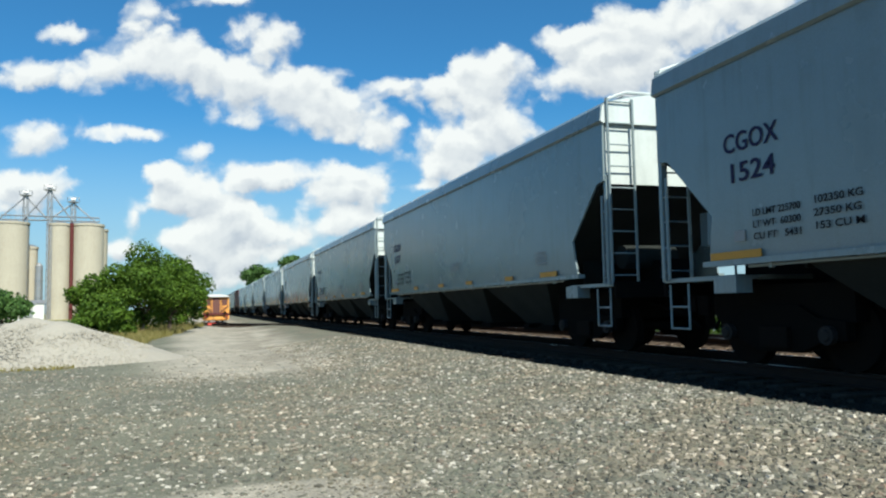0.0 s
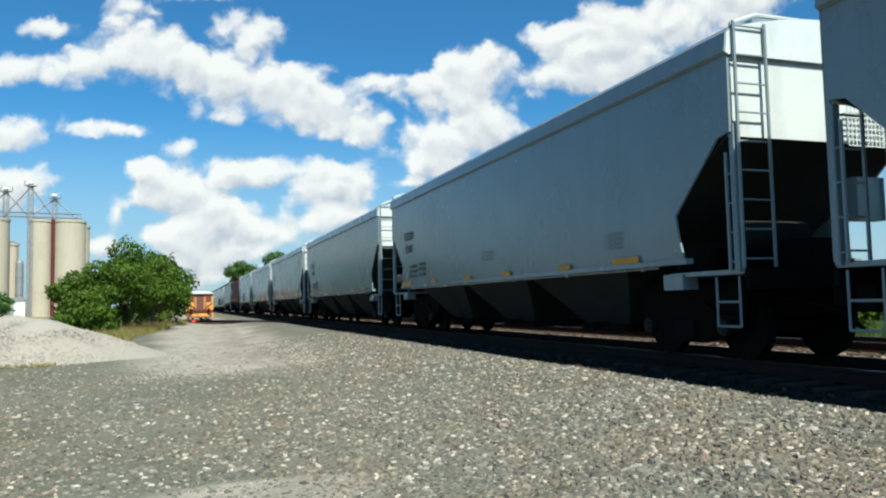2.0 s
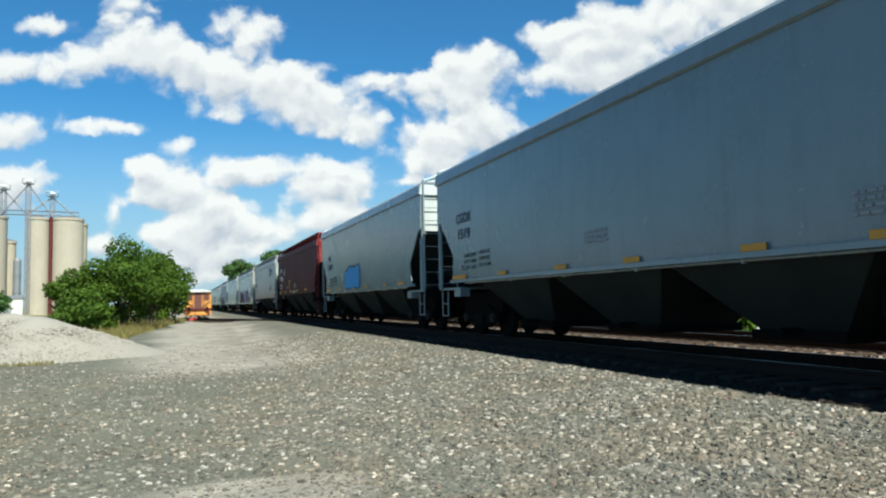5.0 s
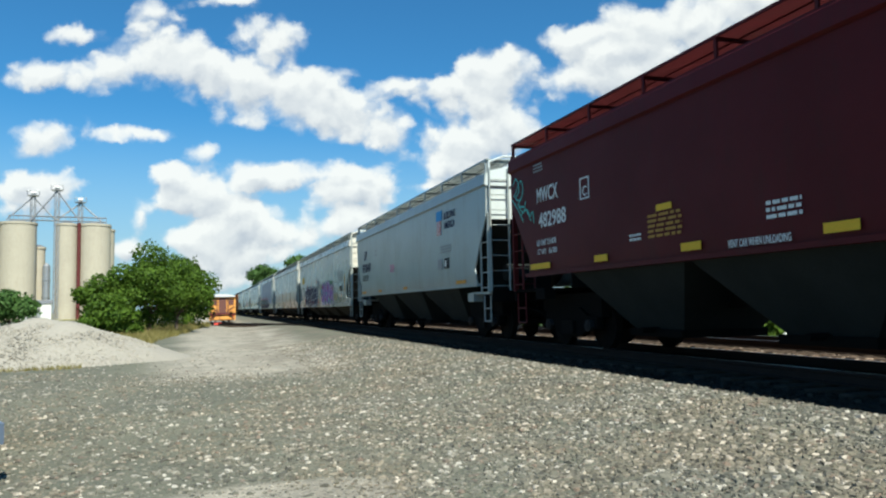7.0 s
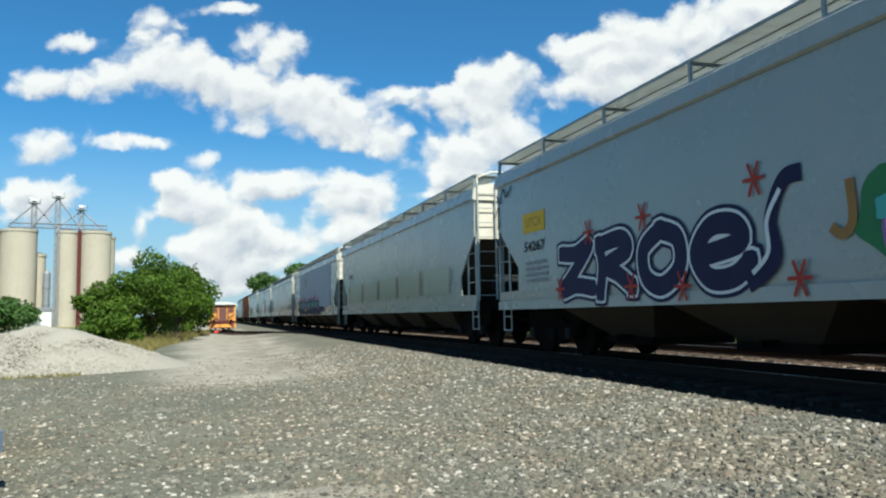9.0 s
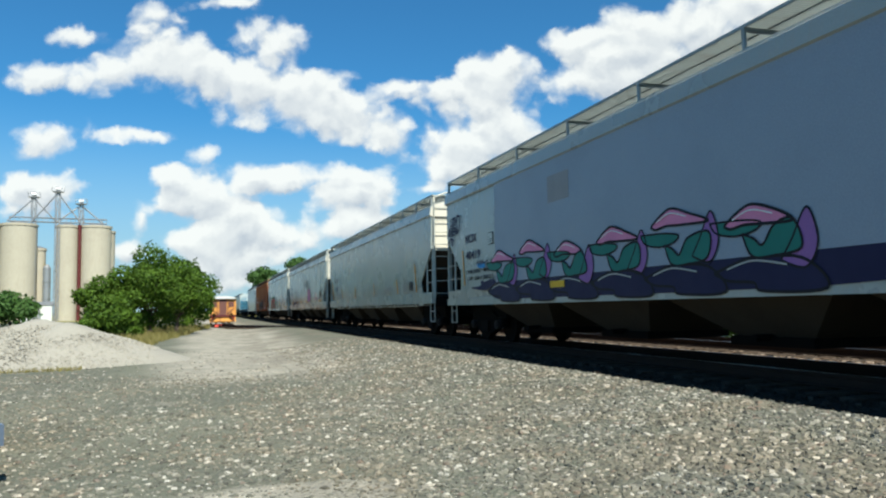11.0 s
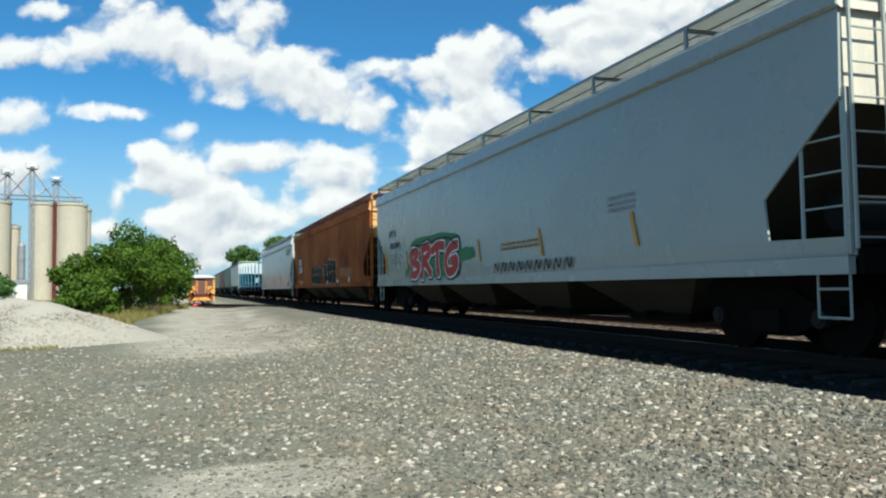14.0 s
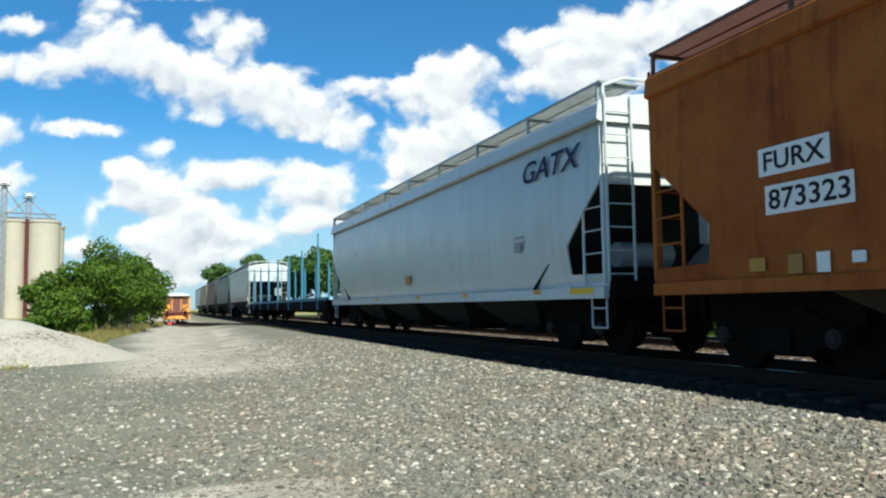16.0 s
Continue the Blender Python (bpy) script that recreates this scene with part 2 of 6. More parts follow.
    n.tree.links.new(p.outputs[0], out.inputs[0])
    return m


GROUND = ground_material()
STONES = stones_material("loose_stones", [(0.0, (0.13, 0.13, 0.104)), (0.3, (0.17, 0.166, 0.134)), (0.54, (0.085, 0.086, 0.072)), (0.7, (0.26, 0.245, 0.2)), (0.86, (0.46, 0.435, 0.375)), (0.95, (0.19, 0.155, 0.125))])
LIMESTONE = material("pale_limestone", (0.3, 0.28, 0.235), (0.25, 0.233, 0.2), 0.95, scale=1.5, fine=14, bump=0.8)
STEEL = material("rail_steel", (0.035, 0.023, 0.018), (0.025, 0.018, 0.015), 0.9, 0.0, 6, 60, spec=0.08)
SHINE = material("worn_steel", (0.3, 0.29, 0.28), None, 0.4, 1.0, 4, 80)
TIE = material("creosoted_wood", (0.05, 0.036, 0.027), (0.085, 0.066, 0.05), 0.95, scale=5, fine=50, bump=0.5, spec=0.08)
# Steel below the cars, its shade painted in; the wheels' brown is rust.
UNDER = material("shade_black_steel", (0.0075, 0.007, 0.0065), (0.011, 0.0095, 0.008), 0.95, 0.0, 3, 30, spec=0.03)
WHEEL = material("shaded_rusty_wheel_steel", (0.012, 0.0095, 0.008), (0.009, 0.008, 0.0075), 0.9, 0.0, 4, 30, spec=0.04)
GREY_BLUE = material("grey_car_paint", (0.2, 0.25, 0.265), (0.172, 0.215, 0.23), 0.26, 0, 0.7, 60, 0.04, (0.15, 0.18, 0.18), 0.5)
GREY_OLD = material("weathered_grey_car_paint", (0.275, 0.315, 0.31), (0.235, 0.262, 0.255), 0.34, 0, 0.7, 60, 0.05, (0.2, 0.19, 0.16), 0.6)
PALE_GREY = material("pale_grey_car_paint", (0.46, 0.5, 0.5), (0.4, 0.435, 0.435), 0.3, 0, 0.7, 60, 0.05, (0.3, 0.3, 0.27), 0.4)
CREAM = material("cream_white_car_paint", (0.33, 0.36, 0.338), (0.28, 0.308, 0.288), 0.27, 0, 0.6, 60, 0.04, (0.38, 0.34, 0.27), 0.4)
MAROON = material("maroon_car_paint", (0.085, 0.009, 0.011), (0.06, 0.007, 0.009), 0.6, 0, 0.7, 60, 0.04, (0.06, 0.014, 0.012), 0.5, spec=0.15)
RUST = material("rusted_orange_car_paint", (0.36, 0.115, 0.028), (0.20, 0.05, 0.016), 0.85, 0, 0.35, 14, 0.1, (0.11, 0.022, 0.012), 0.65, 1.0, spec=0.1)
# brighter copies of the cars' paints, as if in full sun
END_SUN_WHITE, END_SUN_CREAM = sunlit_end("sunlit_white_end_paint", (0.52, 0.57, 0.56)), sunlit_end("sunlit_cream_end_paint", (0.58, 0.55, 0.47))
END_SUN_RED, END_SUN_TAN = sunlit_end("sunlit_red_end_paint", (0.26, 0.035, 0.03)), sunlit_end("sunlit_yellow_end_paint", (0.58, 0.36, 0.15))
GREEN = material("dark_green_car_paint", (0.03, 0.085, 0.065), None, 0.5, 0, 0.7, 50, 0.05)
BROWN = material("brown_car_paint", (0.12, 0.045, 0.035), (0.09, 0.04, 0.03), 0.6, 0, 0.8, 50, 0.05)
TAN = material("tan_car_paint", (0.36, 0.27, 0.16), (0.28, 0.2, 0.12), 0.6, 0, 0.8, 50, 0.05, (0.18, 0.1, 0.06), 0.5)
BLUE = plain("blue_stake_paint", (0.05, 0.17, 0.25), 0.5)
NAVY, BLACK, WHITE = plain("navy_ink", (0.02, 0.02, 0.06)), plain("black_ink", (0.015, 0.015, 0.018)), plain("white_ink", (0.75, 0.75, 0.72))
INK = {"navy": NAVY, "black": BLACK, "white": WHITE}
for key, rgb in (("orange", (0.62, 0.30, 0.06)), ("yellow", (0.75, 0.45, 0.04)), ("red", (0.42, 0.05, 0.035)), ("green", (0.05, 0.2, 0.08)), ("pink", (0.7, 0.25, 0.4)), ("teal", (0.1, 0.42, 0.38)), ("purple", (0.3, 0.14, 0.36)), ("grey", (0.3, 0.3, 0.3)), ("blue", (0.06, 0.3, 0.6)), ("ochre", (0.42, 0.22, 0.05)), ("mint", (0.12, 0.5, 0.42)), ("brown", (0.35, 0.18, 0.06)), ("pale", (0.42, 0.42, 0.38)), ("tan", (0.5, 0.4, 0.25))):
    INK[key] = plain(key + "_ink", rgb)
CONCRETE = material("silo_concrete", (0.40, 0.365, 0.29), (0.34, 0.31, 0.245), 0.9, scale=0.15, fine=6, bump=0.1, dirt=(0.3, 0.26, 0.2), streak=0.4)
# Ballast under the train, its stones blackened to carry the train's shade.
BALLAST = stones_material("shaded_ballast", [(0.0, (0.018, 0.014, 0.011)), (0.4, (0.028, 0.022, 0.017)), (0.7, (0.042, 0.033, 0.026)), (0.95, (0.09, 0.075, 0.06))], dust=(0.02, 0.016, 0.013))
BROWN_BALLAST = stones_material("brown_ballast", [(0.0, (0.10, 0.07, 0.05)), (0.35, (0.17, 0.125, 0.09)), (0.65, (0.25, 0.195, 0.15)), (0.88, (0.38, 0.32, 0.26))], dust=(0.13, 0.085, 0.06))
# Shade inside and under the cars is put into these dark hopper paints.
BAY_TAN = material("shaded_tan_hopper_paint", (0.05, 0.041, 0.031), (0.034, 0.028, 0.022), 0.9, scale=0.8, fine=30, bump=0.1, spec=0.1)
SHADE_PAINT = material("shaded_hopper_paint", (0.024, 0.028, 0.027), (0.014, 0.016, 0.016), 0.85, scale=1.0, fine=30, bump=0.1, spec=0.06)
DULL_STEEL = material("dull_bearing_steel", (0.028, 0.026, 0.025), None, 0.7, 0.0, 3, 30, spec=0.1)
STEEL_GREY = material("galvanised_steel", (0.3, 0.31, 0.32), None, 0.5, 0.6, 1, 10)
PINK_RED = plain("dark_red_primer", (0.1, 0.025, 0.025), 0.7)
BARK = material("bark", (0.12, 0.09, 0.065), None, 0.95, scale=4, fine=20, bump=0.6)
WHITE_WALL = plain("white_sheet_metal", (0.6, 0.6, 0.58), 0.5)


def leaf_material(name, lo, hi):
    m = bpy.data.materials.new(name)
    m.use_nodes = True
    n = Nodes(m.node_tree)
    chance = n.add("ShaderNodeNewGeometry").outputs["Random Per Island"]
    where = n.add("ShaderNodeTexCoord").outputs["Object"]
    col = n.mix(n.math("ADD", n.math("MULTIPLY", chance, 0.5), n.math("MULTIPLY", n.noise(where, 0.8), 0.5)), lo, hi)
    p = n.add("ShaderNodeBsdfPrincipled")
    n.put(col, p.inputs["Base Color"])
    p.inputs["Roughness"].default_value = 0.6
    p.inputs["Specular IOR Level"].default_value = 0.2
    t = n.add("ShaderNodeBsdfTranslucent")
    n.put(col, t.inputs[0])
    mixed = n.add("ShaderNodeMixShader")
    mixed.inputs[0].default_value = 0.25
    n.tree.links.new(p.outputs[0], mixed.inputs[1])
    n.tree.links.new(t.outputs[0], mixed.inputs[2])
    out = n.add("ShaderNodeOutputMaterial")
    n.tree.links.new(mixed.outputs[0], out.inputs[0])
    return m


LEAF = leaf_material("leaves", (0.010, 0.034, 0.003), (0.115, 0.20, 0.02))
LEAF_DARK = leaf_material("far_leaves", (0.03, 0.07, 0.015), (0.075, 0.15, 0.035))
DRY = leaf_material("dry_grass", (0.12, 0.13, 0.025), (0.30, 0.24, 0.10))


# ---- mesh helpers ----
def part(name, bm, mat, parent=None, label=""):
    """Links a bmesh as one mesh object, under a thing or a part where one is given."""
    me = bpy.data.meshes.new(name)
    bm.normal_update()
    bm.to_mesh(me)
    bm.free()
    me.materials.append(mat)
    ob = new(name, me)
    ob.parent = parent
    return tagged(ob, label)


def from_arrays(name, verts, faces, mat, parent=None, label=""):
    me = bpy.data.meshes.new(name)
    me.from_pydata(verts, [], faces)
    me.update()
    me.materials.append(mat)
    ob = new(name, me)
    ob.parent = parent
    return tagged(ob, label)


def smooth(ob, angle=35):
    me = ob.data
    me.polygons.foreach_set("use_smooth", [True] * len(me.polygons))
    me.set_sharp_from_angle(angle=radians(angle))
    return ob


def box(bm, x0, x1, y0, y1, z0, z1):
    v = [bm.verts.new((x, y, z)) for z in (z0, z1) for x, y in ((x0, y0), (x1, y0), (x1, y1), (x0, y1))]
    for f in ((3, 2, 1, 0), (4, 5, 6, 7), (0, 1, 5, 4), (1, 2, 6, 5), (2, 3, 7, 6), (3, 0, 4, 7)):
        bm.faces.new([v[i] for i in f])
    return bm


def tube(bm, p, q, r, n=8, r2=None):
    p, q = Vector(p), Vector(q)
    d = (q - p).normalized()
    s = d.orthogonal().normalized()
    t = d.cross(s)
    r2 = r if r2 is None else r2
    rings = [[bm.verts.new(c + (s * math.cos(6.2832 * i / n) + t * math.sin(6.2832 * i / n)) * k) for i in range(n)] for c, k in ((p, r), (q, r2))]
    for i in range(n):
        bm.faces.new((rings[0][i], rings[0][(i + 1) % n], rings[1][(i + 1) % n], rings[1][i]))
    bm.faces.new(rings[0][::-1]), bm.faces.new(rings[1])
    return bm


def prism(bm, outline, x0, x1):
    """A (y, z) outline drawn out along x."""
    a = [bm.verts.new((x0, y, z)) for y, z in outline]
    b = [bm.verts.new((x1, y, z)) for y, z in outline]
    k = len(outline)
    for i in range(k):
        bm.faces.new((a[i], a[(i + 1) % k], b[(i + 1) % k], b[i]))
    bm.faces.new(a[::-1]), bm.faces.new(b)
    return bm


def B():
    return bmesh.new()


def thing(name, m, label, category, group="", kind=""):
    ob = new(name)
    ob.matrix_basis = m
    return tagged(ob, label, category, group, kind)


# ---- ground ----
TRACK_X = 8.28
SECOND_X = 12.6  # a second track in the sun behind the train


def height(x, y):
    """The yard lies lower than the track's bed and rises to it in a gentle shoulder."""
    k = min(1.0, max(0.0, (x - 1.6) / 4.2))
    k = k * k * (3 - 2 * k)
    z = -0.58 + 0.36 * k
    if x > 14.8:
        z -= min(0.5, (x - 14.8) * 0.3)
    return z + 0.05 * noise.noise((x * 0.35, y * 0.35, 0)) * (1 - k) + 0.012 * noise.noise((x * 2.5, y * 2.5, 3))


def make_ground():
    xs = [-4000, -900, -300, -120, -60, -35, -22] + [-16 + 0.5 * i for i in range(64)] + [17, 19, 22, 28, 40, 80, 200, 600, 1500, 4000]
    ys = [-4000, -900, -300, -120, -50, -20] + [-8 + 0.5 * i for i in range(100)] + [42 + 2 * i for i in range(40)] + [125, 140, 170, 230, 400, 900, 2000, 4500]
    verts = [(x, y, height(x, y)) for y in ys for x in xs]
    w = len(xs)
    faces = [(j * w + i, j * w + i + 1, (j + 1) * w + i + 1, (j + 1) * w + i) for j in range(len(ys) - 1) for i in range(w - 1)]
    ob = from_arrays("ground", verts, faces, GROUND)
    smooth(ob, 80)
    tagged(ob, "grey and pale crushed stone yard beside the track", "ground", kind="structure")


make_ground()


def scatter_stones(name, count, place, size, mat, label, seed):
    """Loose angular stones, each a squashed and twisted eight-cornered lump."""
    rng = np.random.default_rng(seed)
    base = np.array([(-1, -1, -0.7), (1, -1, -0.7), (1, 1, -0.7), (-1, 1, -0.7), (-0.7, -0.7, 0.8), (0.8, -0.6, 0.7), (0.6, 0.7, 0.9), (-0.7, 0.6, 0.75)], float)
    quads = np.array([(4, 5, 6, 7), (0, 1, 5, 4), (1, 2, 6, 5), (2, 3, 7, 6), (3, 0, 4, 7)])
    at = np.array([place(rng) for _ in range(count)])
    v = base[None] * (1 + rng.uniform(-0.35, 0.35, (count, 8, 3)))
    v *= (rng.uniform(size[0], size[1], (count, 1, 1)) * rng.uniform(0.7, 1.3, (count, 1, 3)) * np.array([1, 1, 0.62]))
    turn = rng.uniform(0, 6.283, count)
    tilt = rng.uniform(-0.5, 0.5, count)
    c, s = np.cos(tilt)[:, None], np.sin(tilt)[:, None]
    x, z = v[..., 0] * c - v[..., 2] * s, v[..., 0] * s + v[..., 2] * c
    c, s = np.cos(turn)[:, None], np.sin(turn)[:, None]
    v = np.stack([x * c - v[..., 1] * s, x * s + v[..., 1] * c, z], -1) + at[:, None]
    f = (quads[None] + 8 * np.arange(count)[:, None, None]).reshape(-1, 4)
    ob = from_arrays(name, v.reshape(-1, 3).tolist(), f.tolist(), mat)
    return tagged(ob, label, "gravel", kind="stuff")


def on_fines(x, y):
    """Where pale fines cover the coarse stone."""
    return (abs(x) < 2.4 and y > 18.5) or ((x - 0.65) ** 2 + (1.6 * (y - 6.2)) ** 2 < 0.9)


def near_place(rng):
    while True:
        y = 3.0 + 27.0 * rng.random() ** 1.7
        x = rng.uniform(-0.36 * y - 1.2, min(6.15, 1.15 * y + 0.5))
        if on_fines(x, y) and rng.random() < 0.85:
            continue
        if rng.random() < 0.3 + 0.7 * min(1.0, max(0.0, (x - 0.1 * y + 1.0) / 3.0)):
            return x, y, height(x, y) + 0.002


def fine_place(rng):
    y = 3.0 + 17.0 * rng.random() ** 1.6
    x = rng.uniform(-0.36 * y - 1.2, min(6.1, 1.15 * y + 0.5))
    return x, y, height(x, y) + 0.001


def bed_place(rng):
    y = -6 + 70 * rng.random() ** 1.4
    x = TRACK_X + rng.uniform(-2.15, 2.0)
    return x, y, height(x, y) + 0.012


def second_place(rng):
    y = 4 + 56 * rng.random() ** 1.3
    x = SECOND_X + rng.uniform(-2.4, 2.3)
    return x, y, height(x, y) + 0.012


# ---- track ----
RAIL = [(-0.068, -0.17), (0.068, -0.17), (0.068, -0.155), (0.012, -0.135), (0.012, -0.05), (0.036, -0.04), (0.036, -0.004), (0.028, 0.0), (-0.028, 0.0), (-0.036, -0.004), (-0.036, -0.04), (-0.012, -0.05), (-0.012, -0.135), (-0.068, -0.155)]


def rail(points, label, group, drop=0.0):
    """A flat-bottomed rail drawn along a line of (x, y) points."""
    ob = thing("rail", pose(0, 0, 0), label, "rail", group, "structure")
    bm = B()
    rings = []
    for i, (x, y) in enumerate(points):
        a, b = points[max(0, i - 1)], points[min(len(points) - 1, i + 1)]
        d = Vector((b[0] - a[0], b[1] - a[1])).normalized()
        rings.append([bm.verts.new((x + d.y * u, y - d.x * u, z - drop * min(1, max(0, (y - 38) / 40)))) for u, z in RAIL])
    for r, s in zip(rings, rings[1:]):
        for i in range(len(RAIL)):
            bm.faces.new((r[i], r[(i + 1) % len(RAIL)], s[(i + 1) % len(RAIL)], s[i]))
    part("rail_body", bm, STEEL, ob)
    bm = B()
    for (x, y), (u, v) in zip(points, points[1:]):
        q = [bm.verts.new(p) for p in ((x - 0.024, y, 0.003 - drop * min(1, max(0, (y - 38) / 40))), (x + 0.024, y, 0.003 - drop * min(1, max(0, (y - 38) / 40))), (u + 0.024, v, 0.003 - drop * min(1, max(0, (v - 38) / 40))), (u - 0.024, v, 0.003 - drop * min(1, max(0, (v - 38) / 40))))]
        bm.faces.new(q)
    part("running_surface", bm, SHINE, ob, "bright worn running band")
    return ob


def siding_x(y):
    """The siding leaves the main track through a long curve and runs beside it."""
    k = min(1.0, max(0.0, (y - 36.0) / 48.0))
    return TRACK_X - 6.85 * (k * k * (3 - 2 * k))


def make_track():
    ys = [-330, -60, -20, 0, 20, 40, 60, 80, 100, 140, 200, 600]
    for side in (-1, 1):
        rail([(TRACK_X + side * 0.754, y) for y in ys], "brown rusty steel rail of the main track", "main rails")
    for side in (-1, 1):
        rail([(SECOND_X + side * 0.754, y) for y in ys], "brown rusty steel rail of the second track", "second rails")
    ys = [38 + 3 * i for i in range(24)] + [140, 260]
    for side in (-1, 1):
        rail([(siding_x(y) + side * 0.754, y) for y in ys], "brown rusty steel rail of the siding", "siding rails", 0.36)


def make_ties():
    ties = thing("track_ties", pose(0, 0, 0), "weathered dark wooden ties in gravel", "tie", kind="structure")
    bm = box(B(), -1.42, 1.42, -0.115, 0.115, -0.35, -0.172)
    bmesh.ops.bevel(bm, geom=bm.edges[:], offset=0.012, segments=1, affect="EDGES")
    first = part("tie", bm, TIE, ties)
    rng = random.Random(4)
    first.location = (TRACK_X, -8.0, 0)
    for i in range(1, 240):
        t = new("tie", first.data)
        t.parent = ties
        t.location = (TRACK_X + rng.uniform(-0.04, 0.04), -8 + 0.53 * i, rng.uniform(-0.006, 0.0))
        t.rotation_euler = (0, 0, rng.uniform(-0.012, 0.012))
    second = thing("second_track_ties", pose(0, 0, 0), "weathered brown wooden ties of the second track", "tie", kind="structure")
    for i in range(150):
        t = new("tie", first.data)
        t.parent = second
        t.location = (SECOND_X + rng.uniform(-0.06, 0.06), 2.0 + 0.53 * i, rng.uniform(-0.006, 0.0))
        t.rotation_euler = (0, 0, rng.uniform(-0.015, 0.015))
    bm = B()
    for i in range(90):
        y = 48 + 0.55 * i
        box(bm, siding_x(y) - 1.3, siding_x(y) + 1.3, y - 0.11, y + 0.11, -0.62, -0.18 - 0.36 * min(1, max(0, (y - 38) / 40)))
    tagged(part("siding_ties", bm, TIE, ties), kind="stuff")


make_track()


# ---- railcars ----
def cut_at(cut, z):
    """How far the side sheet is cut back from the car's end at a height; cut: (inset, z) from the eave down."""
    for (a, za), (b, zb) in zip(cut, cut[1:]):
        if zb <= z <= za:
            return a + (b - a) * ((za - z) / max(1e-6, za - zb))
    return cut[-1][0]


WHEELS = []


def wheelset(truck, y):
    bm = B()
    for s in (-1, 1):
        tube(bm, (s * 0.69, 0, 0), (s * 0.78, 0, 0), 0.457, 28)
        tube(bm, (s * 0.655, 0, 0), (s * 0.69, 0, 0), 0.485, 28)
        tube(bm, (s * 0.78, 0, 0), (s * 0.82, 0, 0), 0.36, 20, 0.16)
        tube(bm, (s * 0.82, 0, 0), (s * 1.05, 0, 0), 0.1, 14)
    tube(bm, (-0.69, 0, 0), (0.69, 0, 0), 0.085, 10)
    ob = smooth(part("wheelset", bm, WHEEL, truck), 30)
    ob.location = (0, y, 0.457)
    WHEELS.append((truck.parent, ob, y))
    return ob


def add_truck(car, y):
    """A three-piece freight truck: side frames, bolster, springs, bearings and two wheelsets."""
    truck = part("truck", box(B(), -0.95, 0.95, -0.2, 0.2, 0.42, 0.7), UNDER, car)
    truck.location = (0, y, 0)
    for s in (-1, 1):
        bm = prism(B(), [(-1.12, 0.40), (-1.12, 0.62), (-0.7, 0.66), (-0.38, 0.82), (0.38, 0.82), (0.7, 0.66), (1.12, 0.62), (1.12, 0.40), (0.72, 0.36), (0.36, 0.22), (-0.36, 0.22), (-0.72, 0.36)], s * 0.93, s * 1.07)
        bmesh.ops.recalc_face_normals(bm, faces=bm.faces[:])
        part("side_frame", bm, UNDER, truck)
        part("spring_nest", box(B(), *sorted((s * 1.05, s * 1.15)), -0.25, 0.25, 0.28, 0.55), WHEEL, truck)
        for k in (-0.89, 0.89):
            part("bearing", tube(tube(B(), (s * 1.07, k, 0.457), (s * 1.16, k, 0.457), 0.115, 14), (s * 1.16, k, 0.457), (s * 1.185, k, 0.457), 0.08, 14, 0.06), DULL_STEEL, truck)
    for k in (-0.89, 0.89):
        wheelset(truck, k)


def ladder(bm, x0, x1, y0, y1, z0, z1, step=0.38, r=0.013):
    """Rungs between two stiles."""
    for x, y in ((x0, y0), (x1, y1)):
        tube(bm, (x, y, z0), (x, y, z1), 0.026, 6)
    z = z0 + 0.12
    while z < z1:
        tube(bm, (x0, y0, z), (x1, y1, z), r, 6)
        z += step
    return bm


def mesh_deck(bm, x0, x1, y0, y1, z):
    """A grating of narrow bars with its rim."""
    n = int((y1 - y0) / 0.055)
    for i in range(n + 1):
        y = y0 + (y1 - y0) * i / n
        box(bm, x0, x1, y - 0.015, y + 0.015, z, z + 0.03)
    for x in (x0, (x0 + x1) / 2, x1):
        box(bm, x - 0.012, x + 0.012, y0, y1, z - 0.01, z + 0.035)
    return bm


def side_sheet(car, s, L, w, eave, sill, cut, paint, ribs, bulge):
    zs = sorted({sill, *[z for _, z in cut if z > sill], *[sill + (eave - sill) * i / 9 for i in range(10)]})
    ny = 16
    rows = []
    for z in zs:
        a = cut_at(cut, z)
        k = (z - sill) / (eave - sill)
        x = w - bulge * (1 - math.sin(math.pi * min(1, max(0, k)))) - (0.02 if k < 0.01 else 0)
        rows.append([(s * x, a + (L - 2 * a) * i / ny, z) for i in range(ny + 1)])
    verts = [v for r in rows for v in r]
    n, m = ny + 1, len(rows)
    faces = [(j * n + i, j * n + i + 1, (j + 1) * n + i + 1, (j + 1) * n + i) for j in range(m - 1) for i in range(ny)]
    inner = len(verts)
    verts += [(x - s * 0.035, y, z) for x, y, z in verts]
    faces += [tuple(inner + k for k in f[::-1]) for f in faces]
    rim = [i for i in range(n)] + [j * n + ny for j in range(1, m)] + [(m - 1) * n + i for i in range(ny - 1, -1, -1)] + [j * n for j in range(m - 2, 0, -1)]
    for a, b in zip(rim, rim[1:] + rim[:1]):
        k = len(verts)
        verts += [verts[a], verts[b], verts[inner + b], verts[inner + a]]
        faces.append((k + 3, k + 2, k + 1, k))
    if s > 0:
        faces = [f[::-1] for f in faces]
    faces = [f[::-1] for f in faces]
    ob = smooth(from_arrays("side_sheet", verts, faces, paint, car), 50)
    if ribs:
        for i in range(1, ribs):
            y = L * i / ribs
            part("seam", box(B(), s * (w - 0.01) - 0.006, s * (w - 0.01) + 0.006 + 0.016 * s, y - 0.03, y + 0.03, sill + 0.04, eave - 0.05), paint, car)
    return ob


